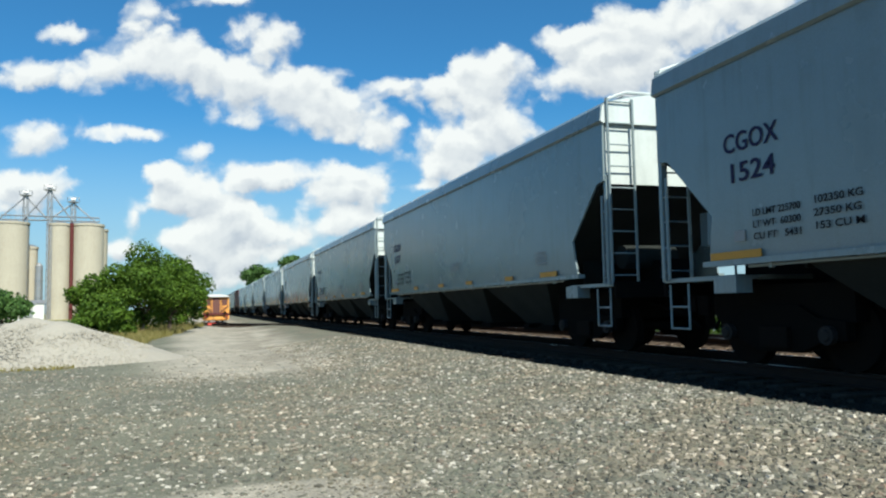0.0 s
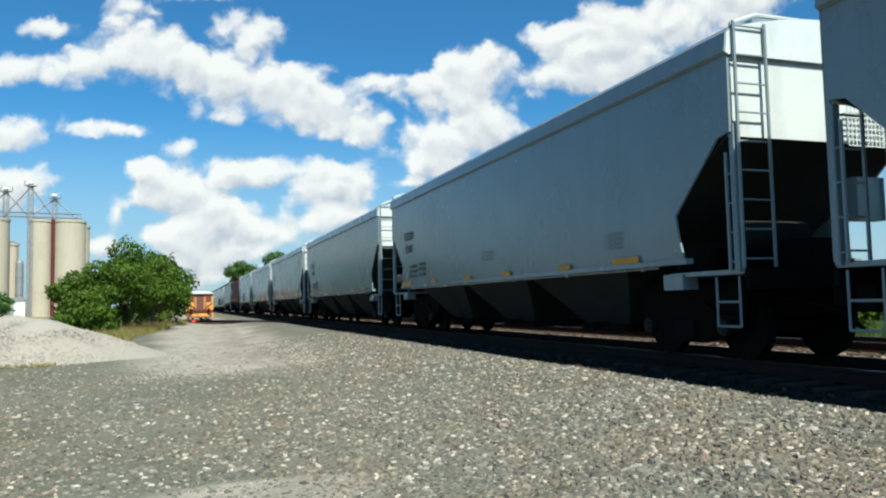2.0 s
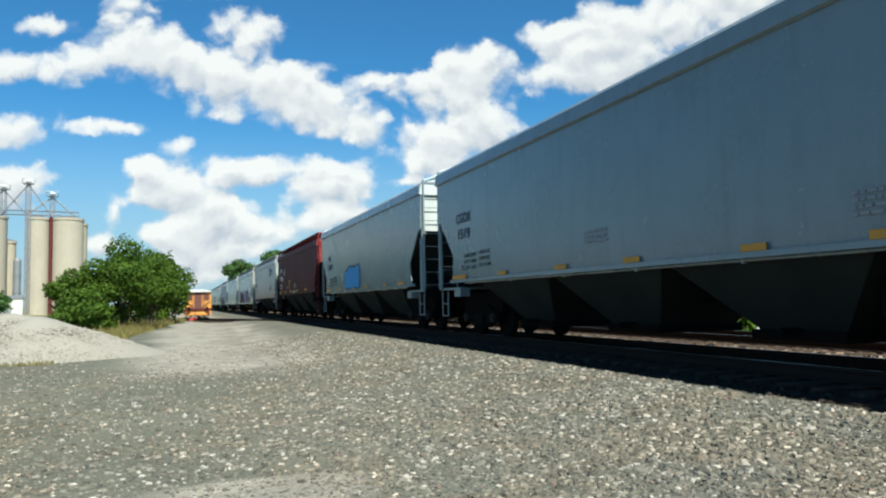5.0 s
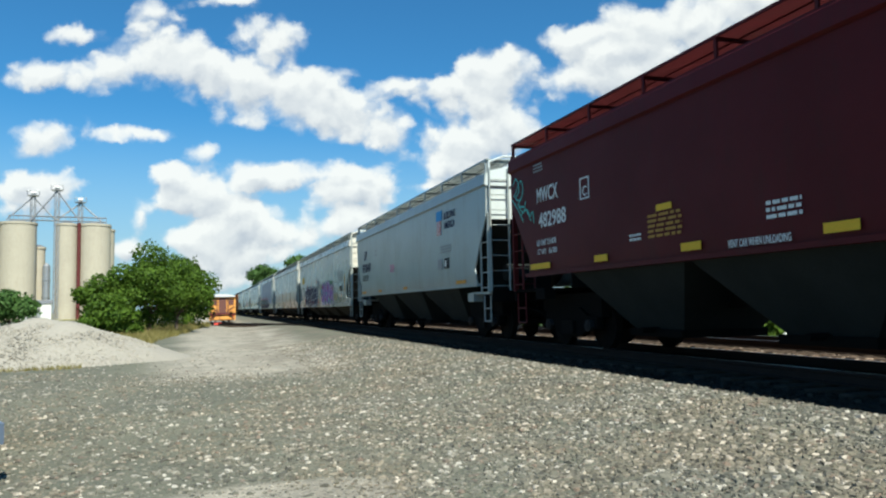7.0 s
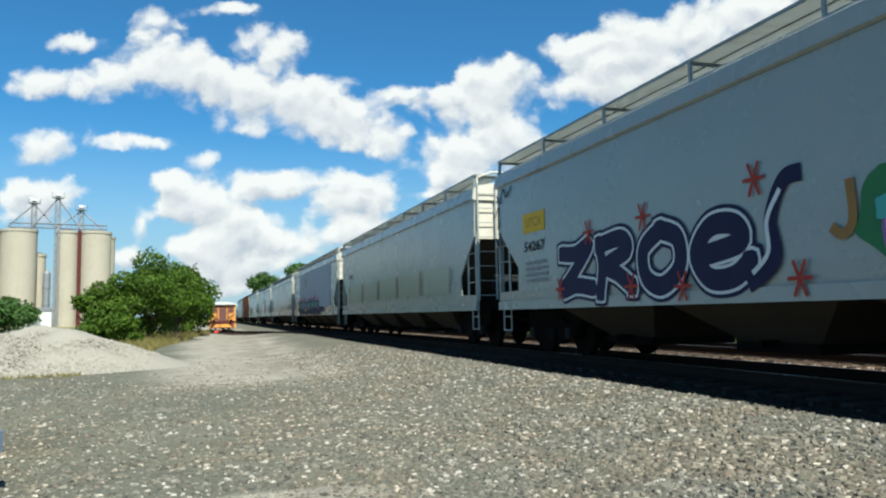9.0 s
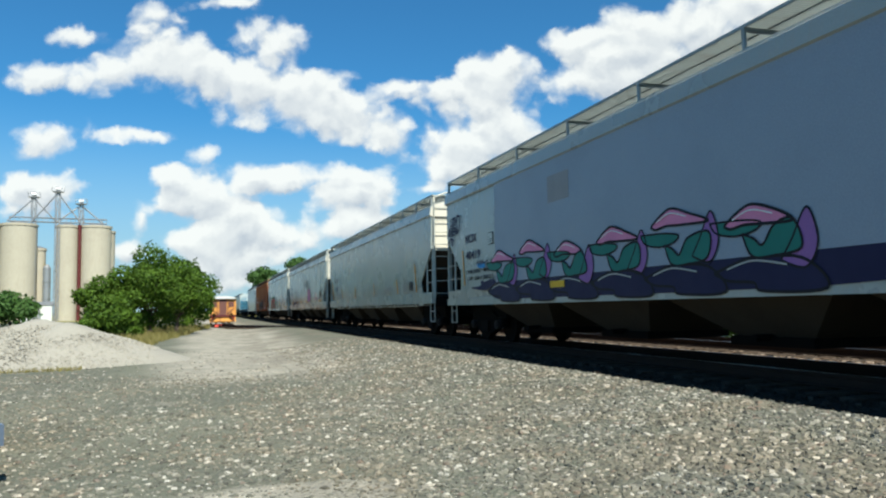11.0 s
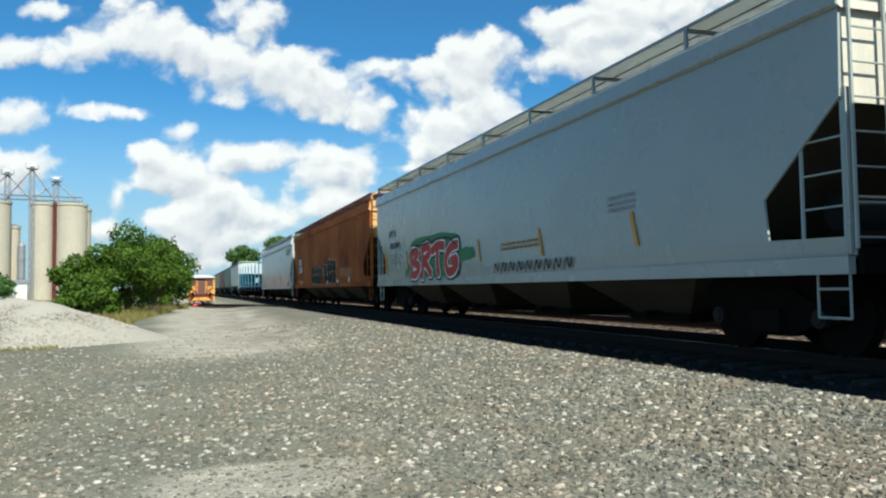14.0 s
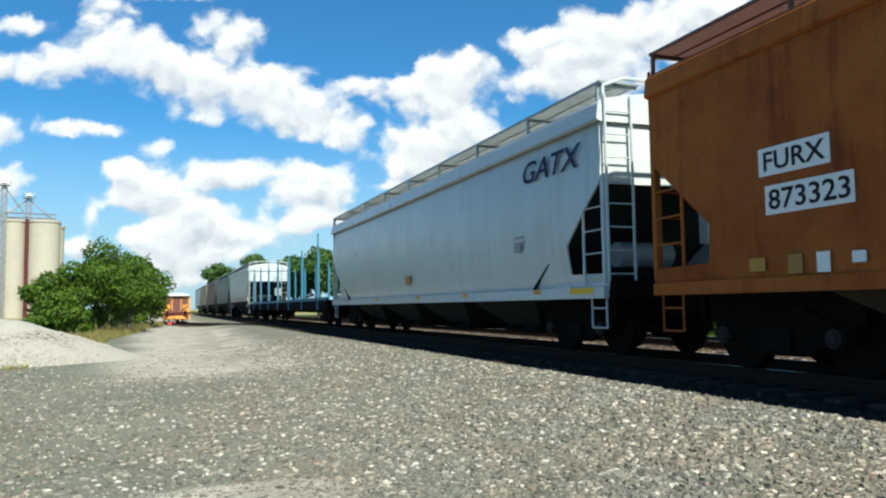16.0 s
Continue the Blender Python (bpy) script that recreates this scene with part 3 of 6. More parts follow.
def covered_hopper(q, L, paint, label, style, name="covered_hopper"):
    """A covered hopper car; its own y runs back from its leading end, x across, z up from the rail."""
    o = style
    w, eave, roof, sill, cut = 1.6, o["eave"], o["roof"], o["sill"], o["cut"]
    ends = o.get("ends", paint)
    rungs = o.get("rungs", paint)
    car = thing(name, pose(TRACK_X, q, 0), label, "railcar", "freight train")
    for s in (-1, 1):
        side_sheet(car, s, L, w, eave, sill, cut, paint, o.get("ribs", 0), o.get("bulge", 0.04))
    # roof: a low arch with an eave rim
    bm = B()
    arch = [(-w - 0.005, eave - 0.31), (-w - 0.055, eave - 0.28), (-w - 0.02, eave - 0.02), (-w + 0.06, eave + 0.06), (-1.1, eave + (roof - eave) * 0.55), (-0.5, roof - 0.03), (0, roof), (0.5, roof - 0.03), (1.1, eave + (roof - eave) * 0.55), (w - 0.06, eave + 0.06), (w + 0.02, eave - 0.02), (w + 0.055, eave - 0.28), (w + 0.005, eave - 0.31)]
    rings = [[bm.verts.new((x, y, z)) for x, z in arch] for y in (-0.03, 0.5, L - 0.5, L + 0.03)]
    for a, b in zip(rings, rings[1:]):
        for i in range(len(arch) - 1):
            bm.faces.new((a[i + 1], a[i], b[i], b[i + 1]))
    bm.faces.new(rings[0]), bm.faces.new(rings[-1][::-1])
    smooth(part("roof", bm, paint, car), 30)
    # ends
    turn = cut[1][1] if len(cut) > 1 else sill
    for e, d in ((0.0, 1), (L, -1)):
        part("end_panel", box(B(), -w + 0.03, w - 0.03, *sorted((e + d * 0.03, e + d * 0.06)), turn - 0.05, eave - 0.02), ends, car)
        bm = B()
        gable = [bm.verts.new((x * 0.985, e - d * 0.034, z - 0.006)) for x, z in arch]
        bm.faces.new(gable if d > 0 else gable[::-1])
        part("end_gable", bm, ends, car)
        low = o.get("slope", 2.3)
        bm = prism(B(), [(e + d * 0.05, turn), (e + d * low, sill), (e + d * (low + 0.06), sill), (e + d * 0.1, turn + 0.02)], -w + 0.06, w - 0.06)
        bmesh.ops.recalc_face_normals(bm, faces=bm.faces[:])
        part("slope_sheet", bm, o.get("bay_paint", SHADE_PAINT), car)
        part("bulkhead", box(B(), -0.9, 0.9, *sorted((e + d * (low - 0.45), e + d * (low - 0.5))), 1.3, sill + 0.9), SHADE_PAINT, car)
        # platform, end sill and coupler
        part("end_platform", box(B(), -1.52, 1.52, *sorted((e - d * 0.05, e + d * 1.5)), 1.18, 1.24), o.get("deck", paint), car)
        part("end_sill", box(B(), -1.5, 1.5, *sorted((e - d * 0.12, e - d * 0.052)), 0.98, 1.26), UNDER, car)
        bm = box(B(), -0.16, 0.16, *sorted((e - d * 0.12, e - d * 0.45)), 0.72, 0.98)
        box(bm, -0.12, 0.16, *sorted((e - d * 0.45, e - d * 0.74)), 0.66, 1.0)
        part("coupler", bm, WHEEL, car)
        for s in (-1, 1):
            # corner post, end ladder, side ladder in the cut, stirrup
            part("corner_post", box(B(), *sorted((s * 1.47, s * 1.57)), *sorted((e - d * 0.03, e + d * 0.05)), 1.2, turn + 0.1), rungs, car)
            bm = ladder(B(), s * 1.52, s * 1.02, e - d * 0.07, e - d * 0.07, 1.25, eave + 0.12)
            part("end_ladder", bm, rungs, car)
            if len(cut) > 2:
                far = e + d * min(0.62, cut[2][0] * 0.55)
                part("side_ladder", ladder(B(), s * 1.56, s * 1.56, e + d * 0.02, far, 1.22, turn - 0.25), rungs, car)
            bm = B()
            for p, r in (((e + d * 0.06, 1.15), (e + d * 0.06, 0.5)), ((e + d * 0.5, 1.15), (e + d * 0.5, 0.5)), ((e + d * 0.06, 0.5), (e + d * 0.5, 0.5)), ((e + d * 0.06, 0.82), (e + d * 0.5, 0.82))):
                tube(bm, (s * 1.5, *p), (s * 1.5, *r), 0.017, 6)
            part("stirrup_step", bm, rungs, car)
            if o.get("bracket", True):
                part("jacking_pad", box(B(), *sorted((s * 1.3, s * 1.56)), *sorted((e + d * 1.15, e + d * 1.6)), 1.0, 1.22), o.get("deck", paint), car)
        if d > 0:
            part("brake_reservoir", smooth_tube((-0.75, 0.9, 1.75), (0.35, 0.9, 1.75), 0.22), o.get("tank", SHADE_PAINT), car)
            part("handbrake_housing", box(B(), 0.5, 1.0, 0.0, 0.2, 1.9, 2.5), o.get("deck", paint), car)
            part("crossover_screen", mesh_screen(B(), 0.35, 1.05, -0.05, turn - 0.1, turn + 0.45), ends, car)
        part("brake_pipe", tube(tube(B(), (-0.5, e + d * 1.2, 1.0), (-0.3, e - d * 0.3, 0.7), 0.03, 6), (-0.3, e - d * 0.3, 0.7), (-0.2, e - d * 0.62, 0.45), 0.03, 6), UNDER, car)
    # side sills
    for s in (-1, 1):
        if o.get("wide"):
            part("side_sill", box(B(), *sorted((s * (w - 0.1), s * (w + 0.004))), -0.02 if o.get("through") else 0.9, L + 0.02 if o.get("through") else L - 0.9, o["wide"], sill + 0.05), paint, car)
        else:
            part("side_sill", box(B(), *sorted((s * (w - 0.12), s * (w + 0.01))), cut[-1][0] - 0.1, L - cut[-1][0] + 0.1, sill - 0.06, sill + 0.015), paint, car)
        if o.get("pipe"):
            bm = tube(B(), (s * 1.5, 1.8, o["pipe"]), (s * 1.5, L - 1.8, o["pipe"]), 0.022, 6)
            for i in range(6):
                y = 2.2 + (L - 4.4) * i / 5
                box(bm, s * 1.5 - 0.02, s * 1.5 + 0.02, y - 0.03, y + 0.03, o["pipe"] - 0.04, sill)
            part("sill_pipe", bm, paint, car)
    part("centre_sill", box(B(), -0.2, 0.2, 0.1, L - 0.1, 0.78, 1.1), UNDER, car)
    # hopper bays with outlet gates
    bays, low = o.get("bays", 3), o.get("slope", 2.3)
    span = (L - 2 * low) / bays
    for i in range(bays):
        y0, y1 = low + span * i + 0.02, low + span * (i + 1) - 0.02
        c = (y0 + y1) / 2
        bm = B()
        top = [bm.verts.new(p) for p in ((-w + 0.1, y0, sill), (w - 0.1, y0, sill), (w - 0.1, y1, sill), (-w + 0.1, y1, sill))]
        foot = [bm.verts.new(p) for p in ((-0.75, c - span * 0.19, 0.42), (0.75, c - span * 0.19, 0.42), (0.75, c + span * 0.19, 0.42), (-0.75, c + span * 0.19, 0.42))]
        for k in range(4):
            bm.faces.new((top[k], foot[k], foot[(k + 1) % 4], top[(k + 1) % 4]))
        bm.faces.new(foot[::-1])
        bmesh.ops.recalc_face_normals(bm, faces=bm.faces[:])
        bay = part("hopper_bay", bm, o.get("bay_paint", SHADE_PAINT), car)
        part("outlet_gate", box(tube(B(), (-1.1, c, 0.42), (1.1, c, 0.42), 0.05, 8), -0.85, 0.85, c - span * 0.21, c + span * 0.21, 0.3, 0.43), UNDER, bay)
    for y in (1.75, L - 1.75):
        add_truck(car, y)
        # plain dark blocks added to close the bright gaps around each truck
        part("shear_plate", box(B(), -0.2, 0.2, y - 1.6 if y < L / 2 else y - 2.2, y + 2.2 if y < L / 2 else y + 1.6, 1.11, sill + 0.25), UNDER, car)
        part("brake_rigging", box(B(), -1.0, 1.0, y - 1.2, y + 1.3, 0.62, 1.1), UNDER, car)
    # running boards
    rise, where = o.get("board", (0.3, 0.25))
    for s in (-1, 1):
        x0, x1 = sorted((s * (w - where), s * (w - where - 0.75)))
        top = eave + rise
        board = part("running_board", mesh_deck(B(), x0, x1, 0.0, L, top), o.get("board_paint", GREY_OLD), car)
        k = o.get("posts", 8)
        x = s * (w - where)
        shape = box(box(B(), x - 0.02, x + 0.02, -0.025, 0.025, eave - 0.02, top), x0, x1, -0.03, 0.03, top - 0.05, top - 0.005)
        first = part("board_bracket", shape, o.get("board_paint", GREY_OLD), board)
        for i in range(k + 1):
            b = first if i == 0 else new("board_bracket", first.data)
            b.parent, b.location = board, (0, 0.08 + (L - 0.16) * i / k, 0)
    for e in (0.0, L):
        bm = B()
        for p, r in (((-1.5, eave - 0.1), (-1.5, eave + rise - 0.05)), ((-1.5, eave + rise - 0.05), (-1.1, eave + rise + 0.1)), ((-1.1, eave + rise + 0.1), (1.1, eave + rise + 0.1)), ((1.1, eave + rise + 0.1), (1.5, eave + rise - 0.05)), ((1.5, eave + rise - 0.05), (1.5, eave - 0.1))):
            tube(bm, (p[0], e, p[1]), (r[0], e, r[1]), 0.03, 6)
        part("end_handrail", bm, ends, car)
    return car


def smooth_tube(p, q, r):
    return tube(B(), p, q, r, 20)


def mesh_screen(bm, x0, x1, y, z0, z1):
    n = int((x1 - x0) / 0.07)
    for i in range(n + 1):
        x = x0 + (x1 - x0) * i / n
        box(bm, x - 0.008, x + 0.008, y - 0.006, y + 0.006, z0, z1)
    n = int((z1 - z0) / 0.07)
    for i in range(n + 1):
        z = z0 + (z1 - z0) * i / n
        box(bm, x0, x1, y - 0.009, y + 0.009, z - 0.008, z + 0.008)
    return bm


# cut: (inset, height) down the end edge of the side sheet
STYLE_NEW = dict(eave=4.35, roof=4.65, sill=1.42, cut=[(0, 4.35), (0, 3.02), (0.25, 2.98), (1.22, 2.05), (1.1, 1.42)], ribs=0, bays=3, slope=2.6, pipe=1.34, board=(0.16, 0.45), posts=9, bulge=0.015)
STYLE_WIDE = dict(eave=4.08, roof=4.4, sill=1.36, cut=[(0, 4.08), (0.02, 2.75), (1.3, 1.75), (1.2, 1.36)], wide=1.06, through=True, bays=4, slope=2.6, pipe=1.0, board=(0.34, 0.05), posts=11, bulge=0.02)
STYLE_LOW = dict(eave=4.18, roof=4.45, sill=1.12, cut=[(0, 4.18), (0.02, 2.9), (1.2, 1.9), (1.15, 1.4), (0.02, 1.38)], wide=0.98, through=True, bays=4, slope=2.6, board=(0.34, 0.05), posts=8, bulge=0.02)
STYLE_OLD = dict(eave=4.2, roof=4.5, sill=1.55, cut=[(0, 4.2), (0.05, 3.1), (0.95, 1.85), (0.85, 1.55)], bays=3, slope=2.6, board=(0.34, 0.05), posts=9, ribs=0, bulge=0.015)

SPEED = 19.85  # metres a second
CARS = []


def hopper(q, L, paint, label, style, **more):
    car = covered_hopper(q, L, paint, label, {**style, **more})
    CARS.append((car, q))
    return car


def stake_flat(q, L):
    """A long flat car with tall side stakes."""
    car = thing("flat_car", pose(TRACK_X, q, 0), "empty dark flat car with tall blue side stakes", "railcar", "freight train")
    part("deck", box(B(), -1.5, 1.5, 0, L, 1.05, 1.2), TIE, car)
    for s in (-1, 1):
        part("side_sill", box(B(), *sorted((s * 1.46, s * 1.56)), 0, L, 0.78, 1.24), UNDER, car)
        part("deck_rim", box(B(), *sorted((s * 1.5, s * 1.58)), 0, L, 1.2, 1.34), BLUE, car)
        first = None
        for i in range(7):
            bm = box(box(B(), *sorted((s * 1.5, s * 1.6)), -0.13, -0.05, 0.8, 3.4), *sorted((s * 1.5, s * 1.6)), 0.05, 0.13, 0.8, 3.4)
            for z in (1.5, 2.4, 3.3):
                box(bm, *sorted((s * 1.51, s * 1.59)), -0.05, 0.05, z, z + 0.08)
            box(bm, *sorted((s * 1.52, s * 1.58)), -0.05, 0.05, 2.6, 4.25 if i == 0 else 3.75)
            st = part("stake", bm, BLUE, car) if first is None or i == 1 else new("stake", first.data)
            first = st if i in (0, 1) else first
            st.parent, st.location = car, (0, 1.9 + i * (L - 3.8) / 6, 0)
    for e, d in ((0.0, 1), (L, -1)):
        part("end_sill", box(B(), -1.5, 1.5, *sorted((e - d * 0.08, e + d * 0.02)), 0.8, 1.22), UNDER, car)
        part("coupler", box(B(), -0.15, 0.15, *sorted((e - d * 0.08, e - d * 0.72)), 0.68, 0.98), WHEEL, car)
    part("centre_sill", box(B(), -0.3, 0.3, 0.1, L - 0.1, 0.62, 1.05), UNDER, car)
    for y in (2.4, L - 2.4):
        add_truck(car, y)
    CARS.append((car, q))
    return car


# ---- plants ----
def crown(name, lobes, count, size, mat, parent, seed, flat=0.75):
    """Many small leaf clumps gathered on lumpy lobes: each a bent pair of facets; lobes: centre and radius."""
    rng = np.random.default_rng(seed)
    weights = np.array([r * r for _, r in lobes])
    pick = rng.choice(len(lobes), count, p=weights / weights.sum())
    d = rng.normal(size=(count, 3))
    d /= np.linalg.norm(d, axis=1)[:, None]
    centre = np.array([c for c, _ in lobes])[pick]
    radius = np.array([r for _, r in lobes])[pick]
    shell = rng.uniform(0.35, 1.0, count) ** 0.45
    lump = np.array([1 + 0.45 * noise.noise(Vector(v) * 2.6 + Vector((float(k) * 3, seed, 0))) for v, k in zip(d, pick)])
    at = centre + d * (radius * shell * lump)[:, None] * np.array([1, 1, flat])
    n = d + rng.normal(scale=0.6, size=(count, 3))
    n /= np.linalg.norm(n, axis=1)[:, None]
    a = np.cross(n, rng.normal(size=(count, 3)))
    a /= np.linalg.norm(a, axis=1)[:, None]
    b = np.cross(n, a)
    s = rng.uniform(0.6, 1.4, (count, 1)) * size
    droop = n * s * 0.25
    v = np.stack([at - a * s, at - b * s * 0.55 - droop * 0, at + a * s - droop, at + b * s * 0.55], 1)
    f = (np.array([(0, 1, 2), (0, 2, 3)])[None] + 4 * np.arange(count)[:, None, None]).reshape(-1, 3)
    return from_arrays(name, v.reshape(-1, 3).tolist(), f.tolist(), mat, parent)


def tree(name, x, y, h, spread, seed, count, size, mat, label, bushy=False, lobe_count=9):
    rng = random.Random(seed)
    z = height(x, y)
    ob = thing(name, pose(x, y, z), label, "bush" if bushy else "tree", "trees and bushes")
    bm = B()
    top = h * (0.35 if bushy else 0.6)
    tube(bm, (0, 0, -0.15), (0.05 * h * 0.3, 0, top), 0.025 * h + 0.03, 8, 0.012 * h)
    lobes = []
    for i in range(lobe_count):
        a = 6.283 * i / lobe_count + rng.uniform(-0.4, 0.4)
        k = rng.uniform(0.25, 0.62)
        zz = h * (rng.uniform(0.2, 0.68) if bushy else rng.uniform(0.42, 0.78))
        c = (math.cos(a) * spread * k, math.sin(a) * spread * k, zz)
        lobes.append((c, spread * rng.uniform(0.34, 0.5)))
        tube(bm, (0, 0, top * 0.5), c, 0.012 * h, 6, 0.004 * h)
    lobes.append(((0, 0, h * 0.8), min(spread * 0.45, h * 0.22)))
    lobes.append(((0, 0, h * 0.55), spread * 0.55))
    part("trunk", bm, BARK, ob)
    crown("crown", lobes, count, size, mat, ob, seed)
    return ob


BUSH = "dense dark green leafy bush at the yard's edge"
tree("bush", -6.1, 50.5, 4.0, 1.9, 1, 8840, 0.095, LEAF, BUSH, True)
tree("bush", -5.0, 51.5, 4.7, 2.2, 2, 9520, 0.095, LEAF, BUSH, True)
tree("bush", -3.4, 52.0, 6.3, 2.6, 3, 11560, 0.095, LEAF, "tall green leafy bush with a pointed top", True)
tree("bush", -1.9, 55.0, 5.6, 2.5, 4, 10200, 0.095, LEAF, BUSH, True)
tree("bush", -1.7, 66.0, 6.3, 2.9, 5, 6000, 0.15, LEAF, BUSH, True)
tree("bush", -1.5, 78.0, 6.4, 2.6, 6, 5200, 0.16, LEAF, BUSH, True)
tree("bush", -4.4, 46.5, 2.5, 1.5, 7, 3000, 0.11, LEAF, "low green bush in dry grass", True)
tree("bush", -5.9, 47.5, 2.2, 1.2, 8, 2600, 0.11, LEAF, "low green bush in dry grass", True)
tree("bush", -24.0, 110.0, 5.0, 4.5, 10, 2600, 0.3, LEAF_DARK, "far dark bush beside the silos", True)
FAR_TREE = "tall green broadleaf tree beyond the track"
for i, (x, y, h, s) in enumerate(((12.0, 170, 12.0, 4.2), (17.5, 150, 13.5, 4.0), (18.5, 112, 10.0, 3.8), (21.5, 108, 11.0, 4.4), (25.5, 106, 10.4, 4.4), (29.5, 104, 10.0, 4.4), (24, 150, 11.0, 4.5))):
    tree("tree", x, y, h, s, 20 + i, 4200, 0.32, LEAF_DARK, FAR_TREE)
LOW_BUSH = "green leafy bush behind the track"
for i, (x, y, h, s) in enumerate(((24.5, 14.5, 3.6, 2.4), (27, 19, 3.8, 2.6), (26, 24.5, 3.0, 2.2), (23.5, 28.5, 1.6, 1.6), (29, 31, 3.6, 2.6), (30, 44, 4.2, 3.0), (31, 58, 4.4, 3.2), (26, 8, 3.6, 2.6))):
    tree("bush", x, y, h, s, 40 + i, 2600, 0.16, LEAF, LOW_BUSH, True)


def grass(name, count, place, tall, mat, label, seed):
    rng = np.random.default_rng(seed)
    at = np.array([place(rng) for _ in range(count)])
    t = rng.uniform(0, 6.283, count)
    side = np.stack([np.cos(t), np.sin(t), np.zeros(count)], -1) * rng.uniform(0.012, 0.03, (count, 1))
    lean = rng.normal(scale=0.3, size=(count, 3)) * np.array([1, 1, 0]) + np.array([0, 0, 1.0])
    h = rng.uniform(*tall, (count, 1))
    v = np.stack([at - side, at + side, at + lean * h], 1)
    f = np.arange(count * 3).reshape(-1, 3)
    return tagged(from_arrays(name, v.reshape(-1, 3).tolist(), f.tolist(), mat), label, "grass", kind="stuff")


def verge(rng):
    while True:
        x, y = rng.uniform(-10.0, 2.0), rng.uniform(36.5, 78.0)
        if x < -3.0 + (y - 36.0) * 0.075 + 0.5 * noise.noise((y * 0.3, 0, 0)) + 0.4:
            return x, y, height(x, y) - 0.02


def pile_edge(rng):
    y = 22.3 + rng.normal() * 0.22
    x = rng.uniform(-12.0, -3.2)
    return x, y + 0.12 * (x + 7), height(x, y) - 0.02


def weeds(rng):
    x, y = rng.uniform(19.0, 32.0), rng.uniform(2.0, 90.0)
    return x, y, height(x, y) - 0.02


grass("dry_grass", 26000, verge, (0.15, 0.55), DRY, "dry yellow-green grass before the bushes", 5)
grass("weeds", 2600, pile_edge, (0.03, 0.16), DRY, "thin green weeds along the pile's foot", 6)
grass("far_weeds", 22000, weeds, (0.1, 0.45), LEAF, "green weeds behind the track", 7)


# ---- stone pile ----
def make_pile(name, cx, cy, rx, ry, h, label, seed, n=56):
    verts, faces = [], []
    for j in range(n + 1):
        for i in range(n + 1):
            u, v = 2 * i / n - 1, 2 * j / n - 1
            r = math.hypot(u, v)
            x, y = cx + u * rx, cy + v * ry
            k = max(0.0, 1 - r ** 1.35)
            z = height(x, y) - 0.06 + h * k * (1 + 0.16 * noise.noise((x * 0.9, y * 0.9, seed))) + 0.05 * k * noise.noise((x * 5, y * 5, seed))
            verts.append((x, y, z))
    w = n + 1
    for j in range(n):
        for i in range(n):
            faces.append((j * w + i, j * w + i + 1, (j + 1) * w + i + 1, (j + 1) * w + i))
    ob = from_arrays(name, verts, faces, LIMESTONE)
    smooth(ob, 60)
    return tagged(ob, label, "stone pile")


make_pile("gravel_mound", -4.9, 26.2, 4.6, 3.8, 1.32, "low pile of pale crushed limestone", 1)
make_pile("gravel_mound", -10.5, 25.4, 5.0, 3.4, 1.25, "low pile of pale crushed limestone", 2)


def pile_place(rng):
    while True:
        x, y = rng.uniform(-10, -1.5), rng.uniform(22.5, 27.5)
        r = math.hypot((x + 4.9) / 4.6, (y - 26.2) / 3.8)
        if r < 1:
            return x, y, height(x, y) - 0.06 + 1.32 * max(0, 1 - r ** 1.35)


scatter_stones("heap_gravel", 5000, pile_place, (0.02, 0.05), LIMESTONE, "pale stones lying over the limestone pile", 21)


def boulder(x, y, s, seed):
    bm = B()
    bmesh.ops.create_icosphere(bm, subdivisions=2, radius=s)
    for v in bm.verts:
        v.co *= 1 + 0.4 * noise.noise(v.co * (1.4 / s) + Vector((seed, 0, 0)))
        v.co.z *= 0.7
    ob = part("boulder", bm, WHITE_STONE)
    ob.location = (x, y, height(x, y) + s * 0.35)
    tagged(ob, "white limestone boulder in weeds", "boulder", "white boulders")


WHITE_STONE = material("white_stone", (0.8, 0.79, 0.75), (0.65, 0.64, 0.6), 0.9, scale=2, fine=12, bump=0.4)
for i, (x, y, s) in enumerate(((24.6, 53.0, 0.75), (25.4, 52.2, 0.5), (25.0, 45.0, 0.6), (25.6, 33.0, 0.36), (23.8, 29.6, 0.3), (26.4, 61, 0.7), (22.4, 25.2, 0.28))):
    boulder(x, y, s, i * 7)


# ---- grain silos ----
SILO_AT, SILO_X, SILO_Y = Vector((-32.5, 202.4, 0)), Vector((0.987, 0.158, 0)), Vector((-0.158, 0.987, 0))


def silo_point(a, b, z):
    return SILO_AT + SILO_X * a + SILO_Y * b + Vector((0, 0, z))


def silo(a, b, r, top, label):
    c = silo_point(a, b, -0.9)
    ob = thing("grain_silo", pose(*c), label, "silo", "grain silos")
    bm = B()
    tube(bm, (0, 0, 0), (0, 0, top), r, 48)
    smooth(part("shaft", bm, CONCRETE, ob), 40)
    part("rim", smooth_tube((0, 0, top - 0.1), (0, 0, top + 0.45), r + 0.18), CONCRETE, ob)
    smooth(part("roof", tube(B(), (0, 0, top + 0.45), (0, 0, top + 1.0), r + 0.1, 40, r * 0.25), STEEL_GREY, ob), 20)


CREAM_SILO = "tall cream concrete grain silo in sunlight"
silo(-10.0, 0, 3.9, 23.0, CREAM_SILO)
silo(0.3, 0, 2.5, 23.0, CREAM_SILO)
silo(6.5, 0, 3.65, 23.0, CREAM_SILO)
silo(8.6, 5.5, 2.7, 22.4, CREAM_SILO)
silo(-17.5, 2, 3.8, 23.0, CREAM_SILO)
silo(-5.8, 3, 1.5, 17.5, "slim grey-brown grain bin between silos")


